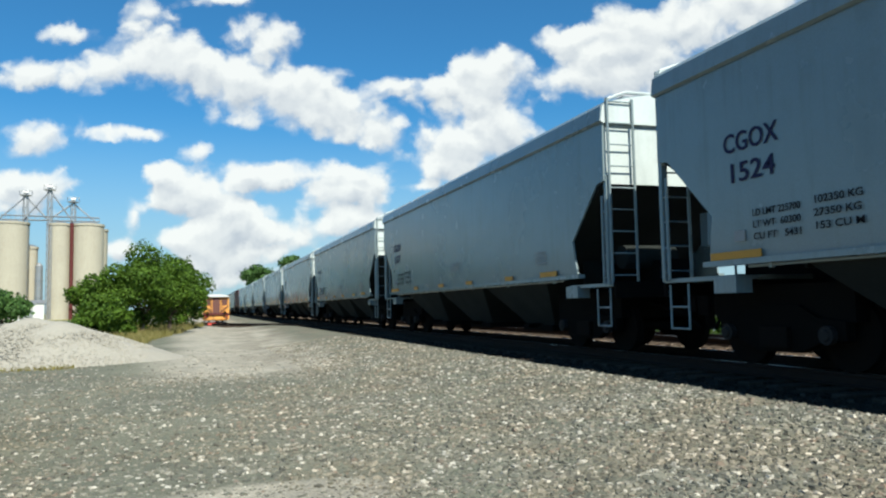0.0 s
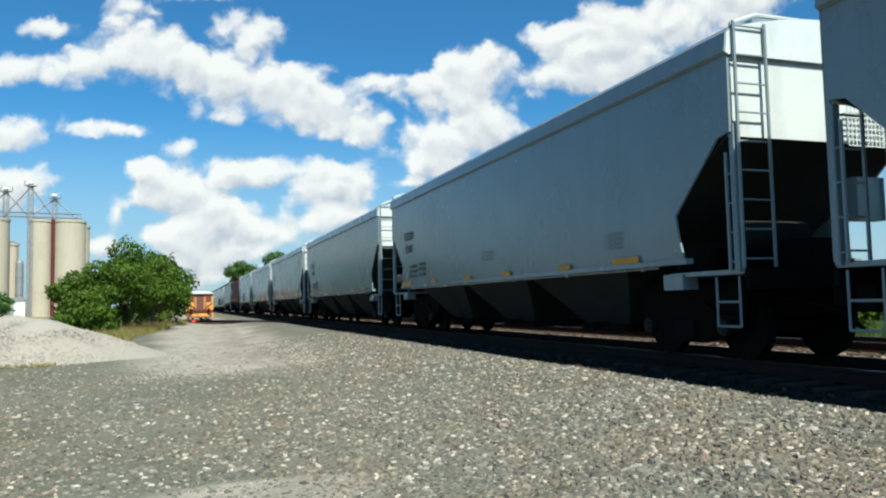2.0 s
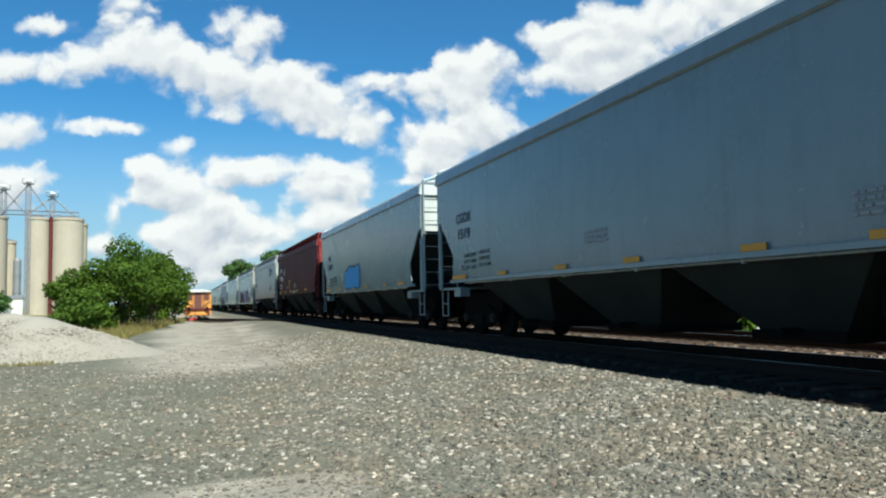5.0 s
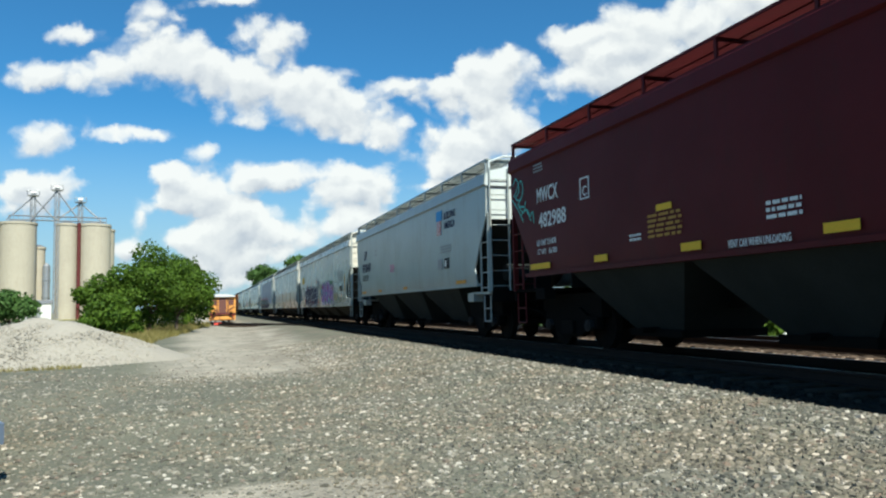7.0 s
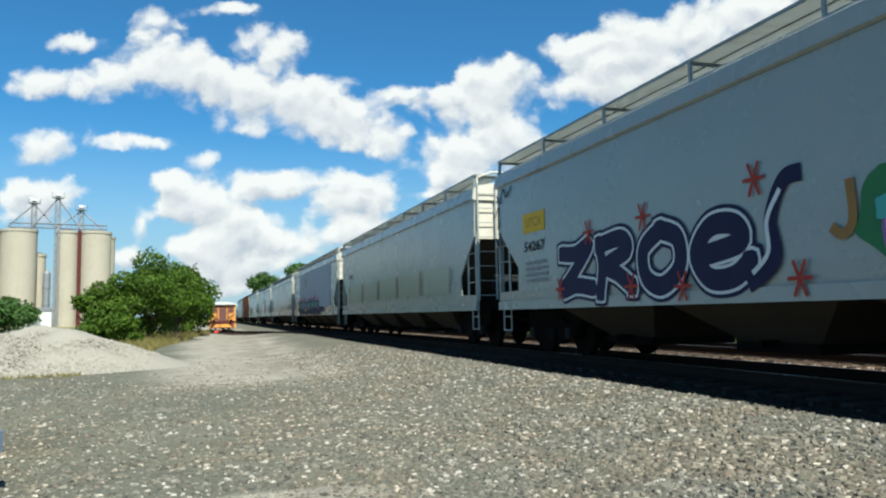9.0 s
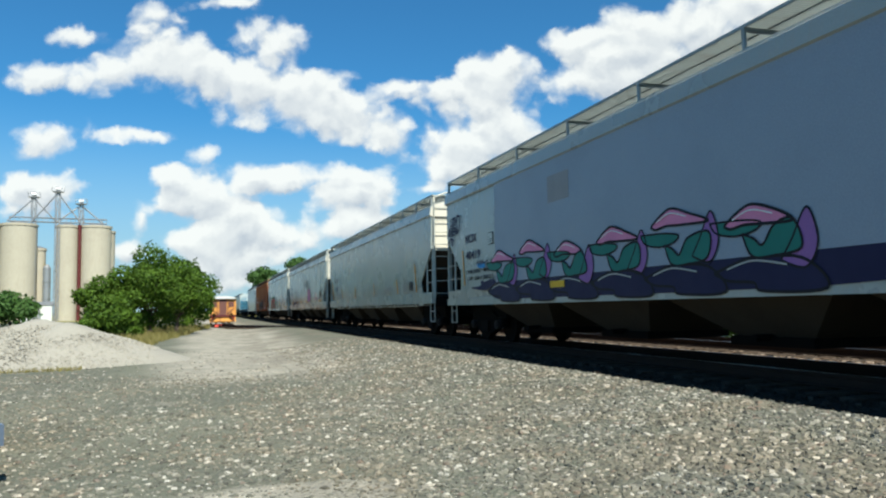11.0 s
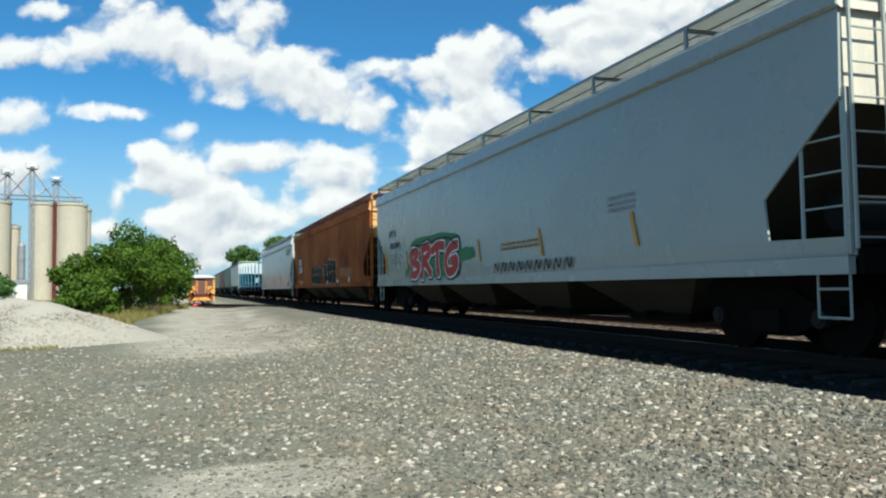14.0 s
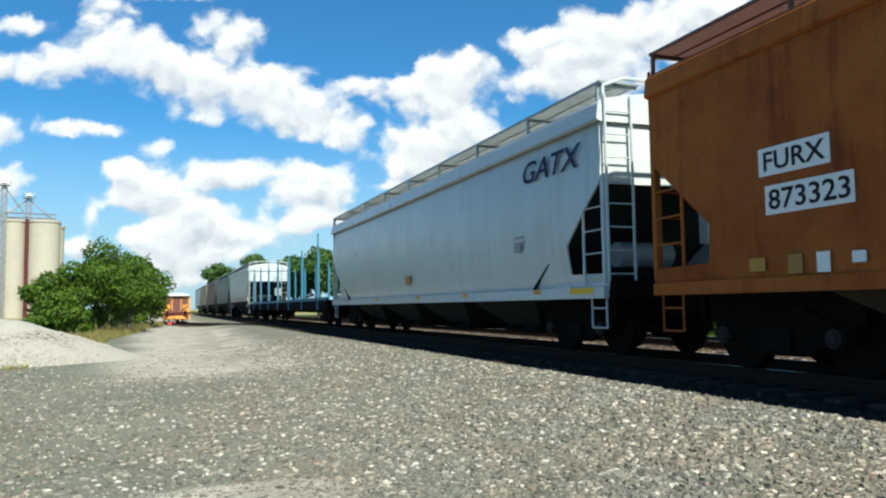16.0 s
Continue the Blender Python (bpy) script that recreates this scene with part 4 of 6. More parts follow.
def leg(a, b, top, label):
    """A bucket elevator: a lattice tower with its head house and spouts."""
    c = silo_point(a, b, -0.9)
    ob = thing("grain_elevator_leg", pose(*c, 0, 0, 9), label, "elevator leg", "elevator legs")
    bm = B()
    for x in (-0.55, 0.55):
        for y in (-0.55, 0.55):
            tube(bm, (x, y, 0), (x, y, top), 0.09, 6)
    z = 0.0
    while z < top - 2:
        for x, y, u, v in ((-0.55, -0.55, 0.55, -0.55), (0.55, -0.55, 0.55, 0.55), (0.55, 0.55, -0.55, 0.55), (-0.55, 0.55, -0.55, -0.55)):
            tube(bm, (x, y, z), (u, v, z + 2), 0.05, 5)
        z += 2
    part("lattice_tower", bm, STEEL_GREY, ob)
    bm = box(box(B(), -0.36, -0.1, -0.2, 0.2, 0, top), 0.1, 0.36, -0.2, 0.2, 0, top)
    part("elevator_casing", bm, STEEL_GREY, ob)
    part("head_house", box(tube(B(), (-0.5, 0, top + 0.5), (0.5, 0, top + 0.5), 0.62, 14), -1.15, 1.15, -1.0, 1.0, top - 0.12, top), STEEL_GREY, ob)
    bm = B()
    for x in (-1.3, 1.3):
        for y in (-1.2, 1.2):
            tube(bm, (x, y, top), (x, y, top + 1.0), 0.04, 5)
        tube(bm, (x, -1.2, top + 1.0), (x, 1.2, top + 1.0), 0.04, 5)
    for y in (-1.2, 1.2):
        tube(bm, (-1.3, y, top + 1.0), (1.3, y, top + 1.0), 0.04, 5)
    part("head_railing", bm, STEEL_GREY, ob)
    for u in (-5.5, 5.0):
        part("spout", tube(B(), (0, 0, top - 0.3), (u, 0, 24.0), 0.17, 8), STEEL_GREY, ob)
    return ob


LEG = "grey steel lattice grain elevator with spouts"
leg(-7.0, -1.0, 30.0, LEG)
leg(-1.9, -1.5, 31.5, LEG)
leg(3.2, -1.0, 28.8, "grey steel grain elevator with round head")


def catwalk():
    ob = thing("catwalk", pose(0, 0, 0), "steel catwalk bridging the silo tops", "catwalk")
    bm = B()
    for z in (23.2, 24.2):
        for b in (-1.2, 0.0):
            tube(bm, silo_point(-12, b, z), silo_point(9, b, z), 0.1, 6)
    for i in range(22):
        a = -12 + i
        tube(bm, silo_point(a, -1.2, 23.2), silo_point(a, -1.2, 24.2), 0.05, 5)
        tube(bm, silo_point(a, -1.2, 23.2), silo_point(a, 0, 23.2), 0.1, 5)
    part("truss", bm, STEEL_GREY, ob)
    ob = thing("downpipe", pose(*silo_point(2.95, -2.5, -0.9)), "dark red pipe running down between silos", "pipe")
    part("pipe_body", tube(B(), (0, 0, 0), (0, 0, 23.5), 0.42, 10), PINK_RED, ob)
    ob = thing("steel_tank", pose(*silo_point(-3.9, -3, -0.9)), "small pale steel tank beside the silos", "tank")
    part("tank_body", tube(tube(tube(B(), (0, 0, 3.0), (0, 0, 13.0), 0.85, 20), (0, 0, 13.0), (0, 0, 13.8), 0.85, 20, 0.2), (0, 0, 0), (0, 0, 3.0), 0.3, 10), STEEL_GREY, ob)
    for z in (5.5, 9.5):
        part("tank_band", tube(B(), (0, 0, z), (0, 0, z + 0.35), 0.95, 20), STEEL_GREY, ob)
    ob = thing("shed", pose(*silo_point(-5.5, -14, -0.9), 0, 0, 9), "small white metal shed before the silos", "shed")
    part("wall", box(B(), -3.0, 3.0, -2, 2, 0, 4.0), WHITE_WALL, ob)
    bm = prism(B(), [(-2.2, 4.0), (2.2, 4.0), (0, 4.8)], -3.15, 3.15)
    part("roof", bm, STEEL_GREY, ob)
    part("door", box(B(), -0.9, 0.9, -2.06, -2.0, 0, 2.6), STEEL_GREY, ob)


catwalk()


# ---- parked railcar on the siding ----
ORANGE = material("faded_orange_paint", (0.72, 0.33, 0.07), (0.55, 0.22, 0.05), 0.6, 0, 1.2, 30, 0.1, (0.2, 0.08, 0.04), 0.7)


def parked_car():
    x, y = siding_x(86) + 0.38, 86.0
    ob = thing("parked_railcar", pose(x, y, -0.36), "faded orange railcar with white roof parked on siding", "railcar")
    bm = box(B(), -1.3, 1.3, 0, 11.0, 0.14, 2.74)
    bmesh.ops.bevel(bm, geom=[e for e in bm.edges], offset=0.12, segments=2, affect="EDGES")
    part("body", bm, ORANGE, ob)
    arch = [(math.cos(a) * 1.38, 2.7 + 0.3 * math.sin(a)) for a in [math.pi * i / 10 for i in range(11)]]
    bm = B()
    a = [bm.verts.new((u, -0.3, v)) for u, v in arch]
    b = [bm.verts.new((u, 11.3, v)) for u, v in arch]
    for i in range(10):
        bm.faces.new((a[i], a[i + 1], b[i + 1], b[i]))
    bm.faces.new(a[::-1]), bm.faces.new(b)
    part("roof", bm, WHITE_WALL, ob)
    part("end_door", box(B(), -0.38, 0.38, -0.05, 0.02, 0.95, 2.6), BROWN, ob)
    for s in (-1, 1):
        part("window", box(B(), *sorted((s * 0.65, s * 1.15)), -0.03, 0.02, 1.8, 2.4), BROWN, ob)
        part("end_ladder", ladder(B(), s * 0.5, s * 0.62, -0.12, -0.12, 0.9, 2.9), BROWN, ob)
        part("corner_post", box(B(), *sorted((s * 1.22, s * 1.36)), -0.1, 0.06, 0.2, 2.7), ORANGE, ob)
        part("buffer", tube(B(), (s * 0.9, 0, 1.0), (s * 0.9, -0.4, 1.0), 0.15, 10), UNDER, ob)
    for s in (-1, 1):
        brace = B()
        tube(brace, (s * 0.42, -0.07, 1.0), (s * 1.2, -0.07, 1.7), 0.05, 6)
        tube(brace, (s * 0.42, -0.07, 0.95), (s * 1.2, -0.07, 0.3), 0.05, 6)
        part("end_brace", brace, BROWN, ob)
        part("tail_light", box(B(), *sorted((s * 1.02, s * 1.18)), -0.08, 0.0, 0.55, 0.75), INK["red"], ob)
    part("end_sill", box(B(), -1.38, 1.38, -0.15, 0.1, 0.75, 0.95), PINK_RED, ob)
    part("underframe", box(B(), -0.9, 0.9, 0.2, 10.8, 0.6, 1.0), UNDER, ob)
    for k in (2.0, 9.0):
        add_truck(ob, k)
    red = thing("derail_marker", pose(siding_x(76) - 0.9, 76, -0.5), "small red painted derail block on rail", "derail")
    bm = prism(B(), [(-0.3, 0), (0.3, 0), (0.2, 0.2), (-0.12, 0.2)], -0.2, 0.5)
    part("block", bm, INK["red"], red)


parked_car()


RED_PAINT = material("red_car_paint", (0.33, 0.014, 0.025), None, 0.25, 0, 1, 60, 0.0)
PLASTIC = material("blue_grey_bumper_plastic", (0.09, 0.12, 0.17), (0.07, 0.095, 0.14), 0.35, 0, 3, 60, 0.03)
RUBBER = material("tyre_rubber", (0.018, 0.016, 0.018), None, 0.8, 0, 6, 60, 0.1)
DARK_GLASS = material("dark_car_glass", (0.01, 0.012, 0.014), None, 0.06, 0, 1, 60, 0.0)
CLEAR = material("lamp_lens", (0.5, 0.52, 0.52), None, 0.1, 0.3, 1, 60, 0.0)


def road_car():
    """A small red car whose nose points at the yard; its own y runs back from the nose, x from its right flank."""
    x, y = -1.65, 7.5
    car = thing("car", pose(x, y, height(x, y), 0, 0, 21), "parked small red car with blue-grey bumper", "car")
    side = [(0.1, 0.3), (0.07, 0.62), (0.16, 0.84), (0.9, 0.97), (1.75, 1.42), (3.0, 1.46), (3.9, 1.02), (4.2, 0.95), (4.25, 0.35)]
    bm = prism(B(), side, -1.66, -0.06)
    bmesh.ops.recalc_face_normals(bm, faces=bm.faces[:])
    bmesh.ops.bevel(bm, geom=bm.edges[:], offset=0.05, segments=3, affect="EDGES")
    smooth(part("body", bm, RED_PAINT, car), 40)
    for y0, y1 in ((-0.04, 0.32), (4.02, 4.36)):
        bm = box(B(), -1.72, 0.0, y0, y1, 0.27, 0.63)
        bmesh.ops.bevel(bm, geom=bm.edges[:], offset=0.09, segments=4, affect="EDGES")
        smooth(part("bumper", bm, PLASTIC, car), 50)
    part("grille", box(B(), -1.2, -0.5, 0.03, 0.1, 0.66, 0.76), PLASTIC, car)
    for u in (-1.56, -0.4):
        part("headlight", box(B(), u, u + 0.26, 0.04, 0.2, 0.66, 0.8), CLEAR, car)
        part("fog_lamp", tube(B(), (u + 0.16, -0.055, 0.42), (u + 0.16, 0.0, 0.42), 0.055, 14), CLEAR, car)
    part("windscreen", prism(B(), [(0.98, 1.02), (1.72, 1.4), (1.74, 1.43), (0.95, 1.03)], -1.52, -0.2), DARK_GLASS, car)
    for u in (-1.665, -0.065):
        part("side_window", prism(B(), [(1.25, 1.0), (1.85, 1.36), (2.95, 1.38), (3.6, 1.02)], u - 0.004, u + 0.014), DARK_GLASS, car)
    for k in (0.62, 3.5):
        for u, v in ((-1.66, -1.46), (-0.26, -0.06)):
            wheel = smooth(part("wheel", tube(B(), (u, k, 0.3), (v, k, 0.3), 0.3, 28), RUBBER, car), 40)
            part("rim", tube(B(), (u - 0.006, k, 0.3), (v + 0.006, k, 0.3), 0.18, 20), STEEL_GREY, wheel)


road_car()


# ---- writing and spray paint on the cars ----
SKIN = 1.6 + 0.01


COATS = [0]


def on_side(L, a, z, layer=0):
    """From flat (right, up) to the side that faces the yard; a: metres from the car's trailing end. Each coat lies a hair higher."""
    COATS[0] = (COATS[0] + 1) % 24
    layer += COATS[0] * 0.03
    m = Matrix(((0, 0, -1, -(SKIN + 0.004 * layer)), (-1, 0, 0, L - a), (0, 1, 0, z), (0, 0, 0, 1)))
    return m


def letters(car, L, words, a, z, tall, ink, layer=0, wide=None, fat=None, shear=0.0, name="lettering", gap=1.0):
    """Raised letters, their capitals as tall as given; stretched to a width where one is given."""
    cu = bpy.data.curves.new(name, "FONT")
    cu.body, cu.size, cu.offset, cu.shear, cu.space_character = words, tall / 0.7, tall * 0.018 if fat is None else fat, shear, gap
    cu.extrude, cu.resolution_u = 0.0015, 3
    tmp = bpy.data.objects.new(name, cu)
    me = bpy.data.meshes.new_from_object(tmp)
    bpy.data.objects.remove(tmp)
    bpy.data.curves.remove(cu)
    xs = [v.co.x for v in me.vertices]
    if wide:
        k = wide / (max(xs) - min(xs))
        me.transform(Matrix.Diagonal((k, 1, 1, 1)))
    me.transform(on_side(L, a, z, layer))
    me.materials.clear()
    me.materials.append(ink)
    ob = new(name, me)
    ob.parent = car
    return ob


def bars(car, L, a, z, wide, tall, rows, ink, seed=0, name="small_print"):
    """Print too small to read."""
    rng = random.Random(seed)
    bm = B()
    step = tall / rows
    for r in range(rows):
        u = 0.0
        while u < wide:
            k = rng.uniform(0.1, 0.3) * min(1, wide)
            k = min(k, wide - u)
            z0 = z + tall - step * (r + 1)
            v = [bm.verts.new(p) for p in ((u, z0 - z, 0), (u + k, z0 - z, 0), (u + k, z0 - z + step * 0.55, 0), (u, z0 - z + step * 0.55, 0))]
            bm.faces.new(v)
            u += k + 0.05 * min(1, wide)
    bmesh.ops.transform(bm, matrix=on_side(L, a, z), verts=bm.verts[:])
    return part(name, bm, ink, car)


def plate(car, L, a, z, wide, tall, ink, name="reflector", layer=0, lean=0.0):
    bm = box(B(), 0, wide, 0, tall, -0.008, 0.004)
    for v in bm.verts:
        v.co.x += lean * v.co.y
    bmesh.ops.transform(bm, matrix=on_side(L, a, z, layer), verts=bm.verts[:])
    return part(name, bm, ink, car)


def stroke(car, L, points, wide, ink, layer=2, name="spray_line"):
    """A sprayed line through a few (a, z) points, rounded between them."""
    p = [Vector((*q, 0)) for q in points]
    line = []
    for i in range(len(p) - 1):
        a, b, c, d = p[max(0, i - 1)], p[i], p[i + 1], p[min(len(p) - 1, i + 2)]
        for k in range(6):
            t = k / 6
            line.append(0.5 * ((2 * b) + (c - a) * t + (2 * a - 5 * b + 4 * c - d) * t * t + (3 * b - a - 3 * c + d) * t ** 3))
    line.append(p[-1])
    bm = B()
    last = None
    for i, q in enumerate(line):
        d = (line[min(len(line) - 1, i + 1)] - line[max(0, i - 1)]).normalized()
        s = Vector((-d.y, d.x, 0)) * wide / 2
        rise = Vector((0, 0, i * 1.2e-5))
        pair = (bm.verts.new(q + s + rise), bm.verts.new(q - s + rise))
        if last:
            bm.faces.new((last[0], last[1], pair[1], pair[0]))
        last = pair
    bmesh.ops.transform(bm, matrix=on_side(L, 0, 0, layer), verts=bm.verts[:])
    return part(name, bm, ink, car)


def blob(car, L, points, ink, layer=1, rim=None, thick=0.04, name="spray_patch"):
    """A filled shape with a rounded outline through a few (a, z) points, and a sprayed rim where one is given."""
    p = [Vector((*q, 0)) for q in points]
    k = len(p)
    bm = B()
    ring = []
    for i in range(k):
        a, b, c, d = p[i - 1], p[i], p[(i + 1) % k], p[(i + 2) % k]
        for j in range(5):
            t = j / 5
            q = 0.5 * ((2 * b) + (c - a) * t + (2 * a - 5 * b + 4 * c - d) * t * t + (3 * b - a - 3 * c + d) * t ** 3)
            ring.append(bm.verts.new(b.lerp(c, t).lerp(q, 0.7)))
    bm.faces.new(ring)
    bmesh.ops.triangulate(bm, faces=bm.faces[:])
    bmesh.ops.transform(bm, matrix=on_side(L, 0, 0, layer), verts=bm.verts[:])
    part(name, bm, ink, car)
    if rim:
        stroke(car, L, list(points) + [points[0]], thick, rim, layer + 1)


def patch(car, L, a, z, wide, tall, ink, seed, layer=0, rough=0.18, name="spray_patch", lobes=2.2):
    """A filled patch of paint with a soft, wandering outline."""
    bm = B()
    ring = []
    for i in range(56):
        t = 6.283 * i / 56
        k = 1 + rough * noise.noise((math.cos(t) * lobes, math.sin(t) * lobes, seed * 3.1))
        c, s = math.cos(t), math.sin(t)
        e = max(abs(c), abs(s)) ** 0.6
        ring.append(bm.verts.new((wide / 2 * (1 + c / e * k), tall / 2 * (1 + s / e * k), 0)))
    bm.faces.new(ring)
    bmesh.ops.transform(bm, matrix=on_side(L, a, z, layer), verts=bm.verts[:])
    return part(name, bm, ink, car)


# the strokes of fat sprayed letters, in a unit square
SKELETON = {
    "Z": [[(0.05, 0.92), (0.5, 0.85), (0.95, 0.98), (0.5, 0.5), (0.05, 0.1), (0.5, 0.16), (1.0, 0.05)]],
    "R": [[(0.1, 0.0), (0.18, 0.5), (0.1, 0.95)], [(0.1, 0.92), (0.7, 0.95), (0.85, 0.7), (0.3, 0.5), (0.6, 0.3), (0.95, 0.02)]],
    "O": [[(0.5, 0.95), (0.12, 0.7), (0.15, 0.25), (0.5, 0.05), (0.88, 0.3), (0.86, 0.75), (0.5, 0.95)]],
    "E": [[(0.3, 0.5), (0.85, 0.6), (0.75, 0.9), (0.35, 0.95), (0.08, 0.55), (0.3, 0.1), (0.7, 0.05), (0.98, 0.25)]],
    "C": [[(0.95, 0.8), (0.55, 0.97), (0.1, 0.65), (0.15, 0.2), (0.6, 0.03), (0.98, 0.25)]],
    "A": [[(0.02, 0.0), (0.3, 0.6), (0.5, 1.0), (0.72, 0.6), (0.98, 0.02)], [(0.25, 0.38), (0.75, 0.42)]],
    "M": [[(0.0, 0.02), (0.12, 0.95), (0.5, 0.35), (0.85, 0.98), (1.0, 0.05)]],
    "B": [[(0.12, 0.05), (0.12, 0.95)], [(0.12, 0.95), (0.8, 0.85), (0.35, 0.52), (0.92, 0.3), (0.6, 0.03), (0.12, 0.05)]],
    "T": [[(0.0, 0.85), (0.5, 0.95), (1.0, 0.88)], [(0.5, 0.92), (0.45, 0.4), (0.55, 0.02)]],
    "G": [[(1.0, 0.95), (0.5, 0.9), (0.08, 0.55), (0.2, 0.1), (0.6, 0.02), (0.98, 0.2), (0.95, 0.42), (0.6, 0.4)]],
}


def piece(car, L, words, a, z, wide, tall, fill, rim, shade, seed, fat=0.27):
    """Fat sprayed letters: a dark shade, a bright rim and the fill, one over the other."""
    rng = random.Random(seed)
    each = wide / len(words)
    for i, ch in enumerate(words):
        h = tall * rng.uniform(0.92, 1.12)
        u, v = a + each * i + fat * 0.5, z + fat * 0.4 + rng.uniform(0.0, 0.05) * tall
        for line in SKELETON[ch]:
            pts = [(u + x * (each - fat * 0.55), v + y * (h - fat * 0.8) + 0.06 * (x - 0.5)) for x, y in line]
            for layer, ink, grow in ((1, shade, 0.2), (2, rim, 0.09), (3, fill, 0.0)):
                stroke(car, L, pts, fat + grow, ink, layer, "spray_letter")
                for p in (pts[0], pts[-1]):
                    patch(car, L, p[0] - (fat + grow) / 2, p[1] - (fat + grow) / 2, fat + grow, fat + grow, ink, 1, layer, 0.1)


def new_grey_marks(car, L, mark, number, seed):
    letters(car, L, mark, 1.85, 2.84, 0.25, NAVY, wide=0.25 * len(mark))
    letters(car, L, number, 1.9, 2.44, 0.25, NAVY, wide=0.2 * len(number))
    for r, (x, y) in enumerate((("LD LMT 225700", "102350 KG"), ("LT WT  60300", "27350 KG"), ("CU FT   5431", "153 CU M"))):
        letters(car, L, x, 2.35, 1.96 - 0.15 * r, 0.085, BLACK, wide=0.8)
        letters(car, L, y, 3.35, 1.99 - 0.15 * r, 0.085, BLACK, wide=0.66)
    plate(car, L, 2.0, 1.66, 0.2, 0.14, INK["grey"], "stencil_box")
    plate(car, L, 1.5, 1.44, 0.98, 0.1, INK["orange"])
    plate(car, L, 14.1, 1.44, 0.75, 0.1, INK["orange"])
    for a in (4.47, 7.17, 9.52, 12.2):
        plate(car, L, a, 1.44, 0.45, 0.09, INK["orange"])
    bars(car, L, 8.3, 1.84, 0.75, 0.26, 3, INK["grey"], seed)
    bars(car, L, 13.9, 1.7, 0.5, 0.3, 4, INK["grey"], seed + 1)


def paint_all():
    t = train
    for i, number in ((-1, "1531"), (0, "1524"), (1, "1527"), (2, "1511"), (3, "1547"), (4, "1348"), (5, "1354"), (6, "1519")):
        new_grey_marks(t[i], length(i) + 0.32, "CGOX", number, i)
    # grey car with a blue piece
    c, L = t[7], length(7) + 0.20
    new_grey_marks(c, L, "AEX", "36089", 9)
    for u, h in ((5.75, 1.0), (6.3, 1.15), (7.0, 1.1), (7.75, 1.15)):
        patch(c, L, u, 1.46, 0.9, h - 0.15, INK["black"], u, 0, 0.12)
        patch(c, L, u + 0.05, 1.49, 0.8, h - 0.25, INK["blue"], u, 1, 0.12)
    # maroon car
    c, L = t[8], length(8) + 0.56
    letters(c, L, "MWCX", 2.0, 3.02, 0.30, WHITE, wide=0.98)
    letters(c, L, "482988", 2.08, 2.49, 0.30, WHITE, wide=1.25)
    letters(c, L, "LD LMT 224300", 1.96, 2.12, 0.11, WHITE, wide=0.9)
    letters(c, L, "LT WT   61100", 1.98, 1.93, 0.11, WHITE, wide=0.9)
    letters(c, L, "C", 4.02, 2.88, 0.18, WHITE)
    for z in (2.82, 3.2):
        plate(c, L, 3.93, z, 0.34, 0.025, WHITE, "stencil_line")
    for a in (3.93, 4.25):
        plate(c, L, a, 2.82, 0.025, 0.4, WHITE, "stencil_line")
    letters(c, L, "VENT CAR WHEN UNLOADING", 8.05, 1.6, 0.1, WHITE, wide=1.15)
    for a, w in ((1.6, 0.95), (4.4, 0.45), (7.0, 0.47), (9.7, 0.5), (13.0, 0.6)):
        plate(c, L, a, 1.63, w, 0.12, INK["yellow"])
    bars(c, L, 1.87, 3.68, 0.45, 0.2, 3, INK["grey"], 1)
    bars(c, L, 6.15, 1.9, 0.9, 0.4, 5, INK["ochre"], 2)
    bars(c, L, 8.8, 1.9, 0.6, 0.26, 3, WHITE, 3)
    bars(c, L, 5.6, 1.9, 0.35, 0.14, 2, WHITE, 4)
    plate(c, L, 6.4, 2.3, 0.4, 0.1, INK["yellow"])
    for k, pts in enumerate((((0.75, 3.3), (0.95, 3.45), (1.1, 3.1), (0.9, 2.9), (1.2, 2.8)), ((0.8, 2.95), (1.2, 3.35), (1.3, 3.0), (1.05, 2.7), (1.35, 2.6)), ((1.0, 2.75), (1.3, 2.45), (1.45, 2.75)), ((1.2, 2.4), (1.5, 2.5), (1.7, 2.15)), ((1.5, 2.45), (1.65, 2.3), (1.8, 2.4), (1.85, 2.1)), ((0.7, 2.9), (1.0, 2.6), (1.3, 2.2)))):
        stroke(c, L, [(u, v * 0.8 + 0.95) for u, v in pts], 0.035, INK["mint"])
    # grey car with the shield
    c, L = t[9], length(9) + 0.52
    letters(c, L, "UP", 2.1, 2.95, 0.38, NAVY, wide=0.62)
    letters(c, L, "93848", 1.72, 2.42, 0.36, NAVY, wide=1.7)
    plate(c, L, 13.1, 3.42, 0.55, 0.3, INK["blue"], "emblem", 0)
    plate(c, L, 13.14, 3.0, 0.47, 0.42, WHITE, "emblem", 0)
    for k in range(4):
        plate(c, L, 13.17 + 0.12 * k, 3.0, 0.06, 0.42, INK["red"], "emblem", 1)
    letters(c, L, "BUILDING", 13.85, 3.42, 0.2, NAVY, wide=1.05)
    letters(c, L, "AMERICA", 13.85, 3.14, 0.2, NAVY, wide=1.0)
    plate(c, L, 13.85, 1.98, 0.42, 0.3, BLACK, "dark_panel")
    plate(c, L, 13.92, 2.04, 0.12, 0.18, WHITE, "stencil_box", 1)
    plate(c, L, 13.2, 1.98, 0.4, 0.3, INK["grey"], "stencil_box")
    for a, w in ((1.7, 0.8), (5.0, 0.5), (9.0, 0.5), (14.9, 0.8)):
        plate(c, L, a, 1.5, w, 0.09, INK["orange"])
    bars(c, L, 1.8, 2.05, 1.2, 0.28, 3, BLACK, 5)
    bars(c, L, 7.0, 2.2, 0.7, 0.3, 5, INK["pink"], 6)
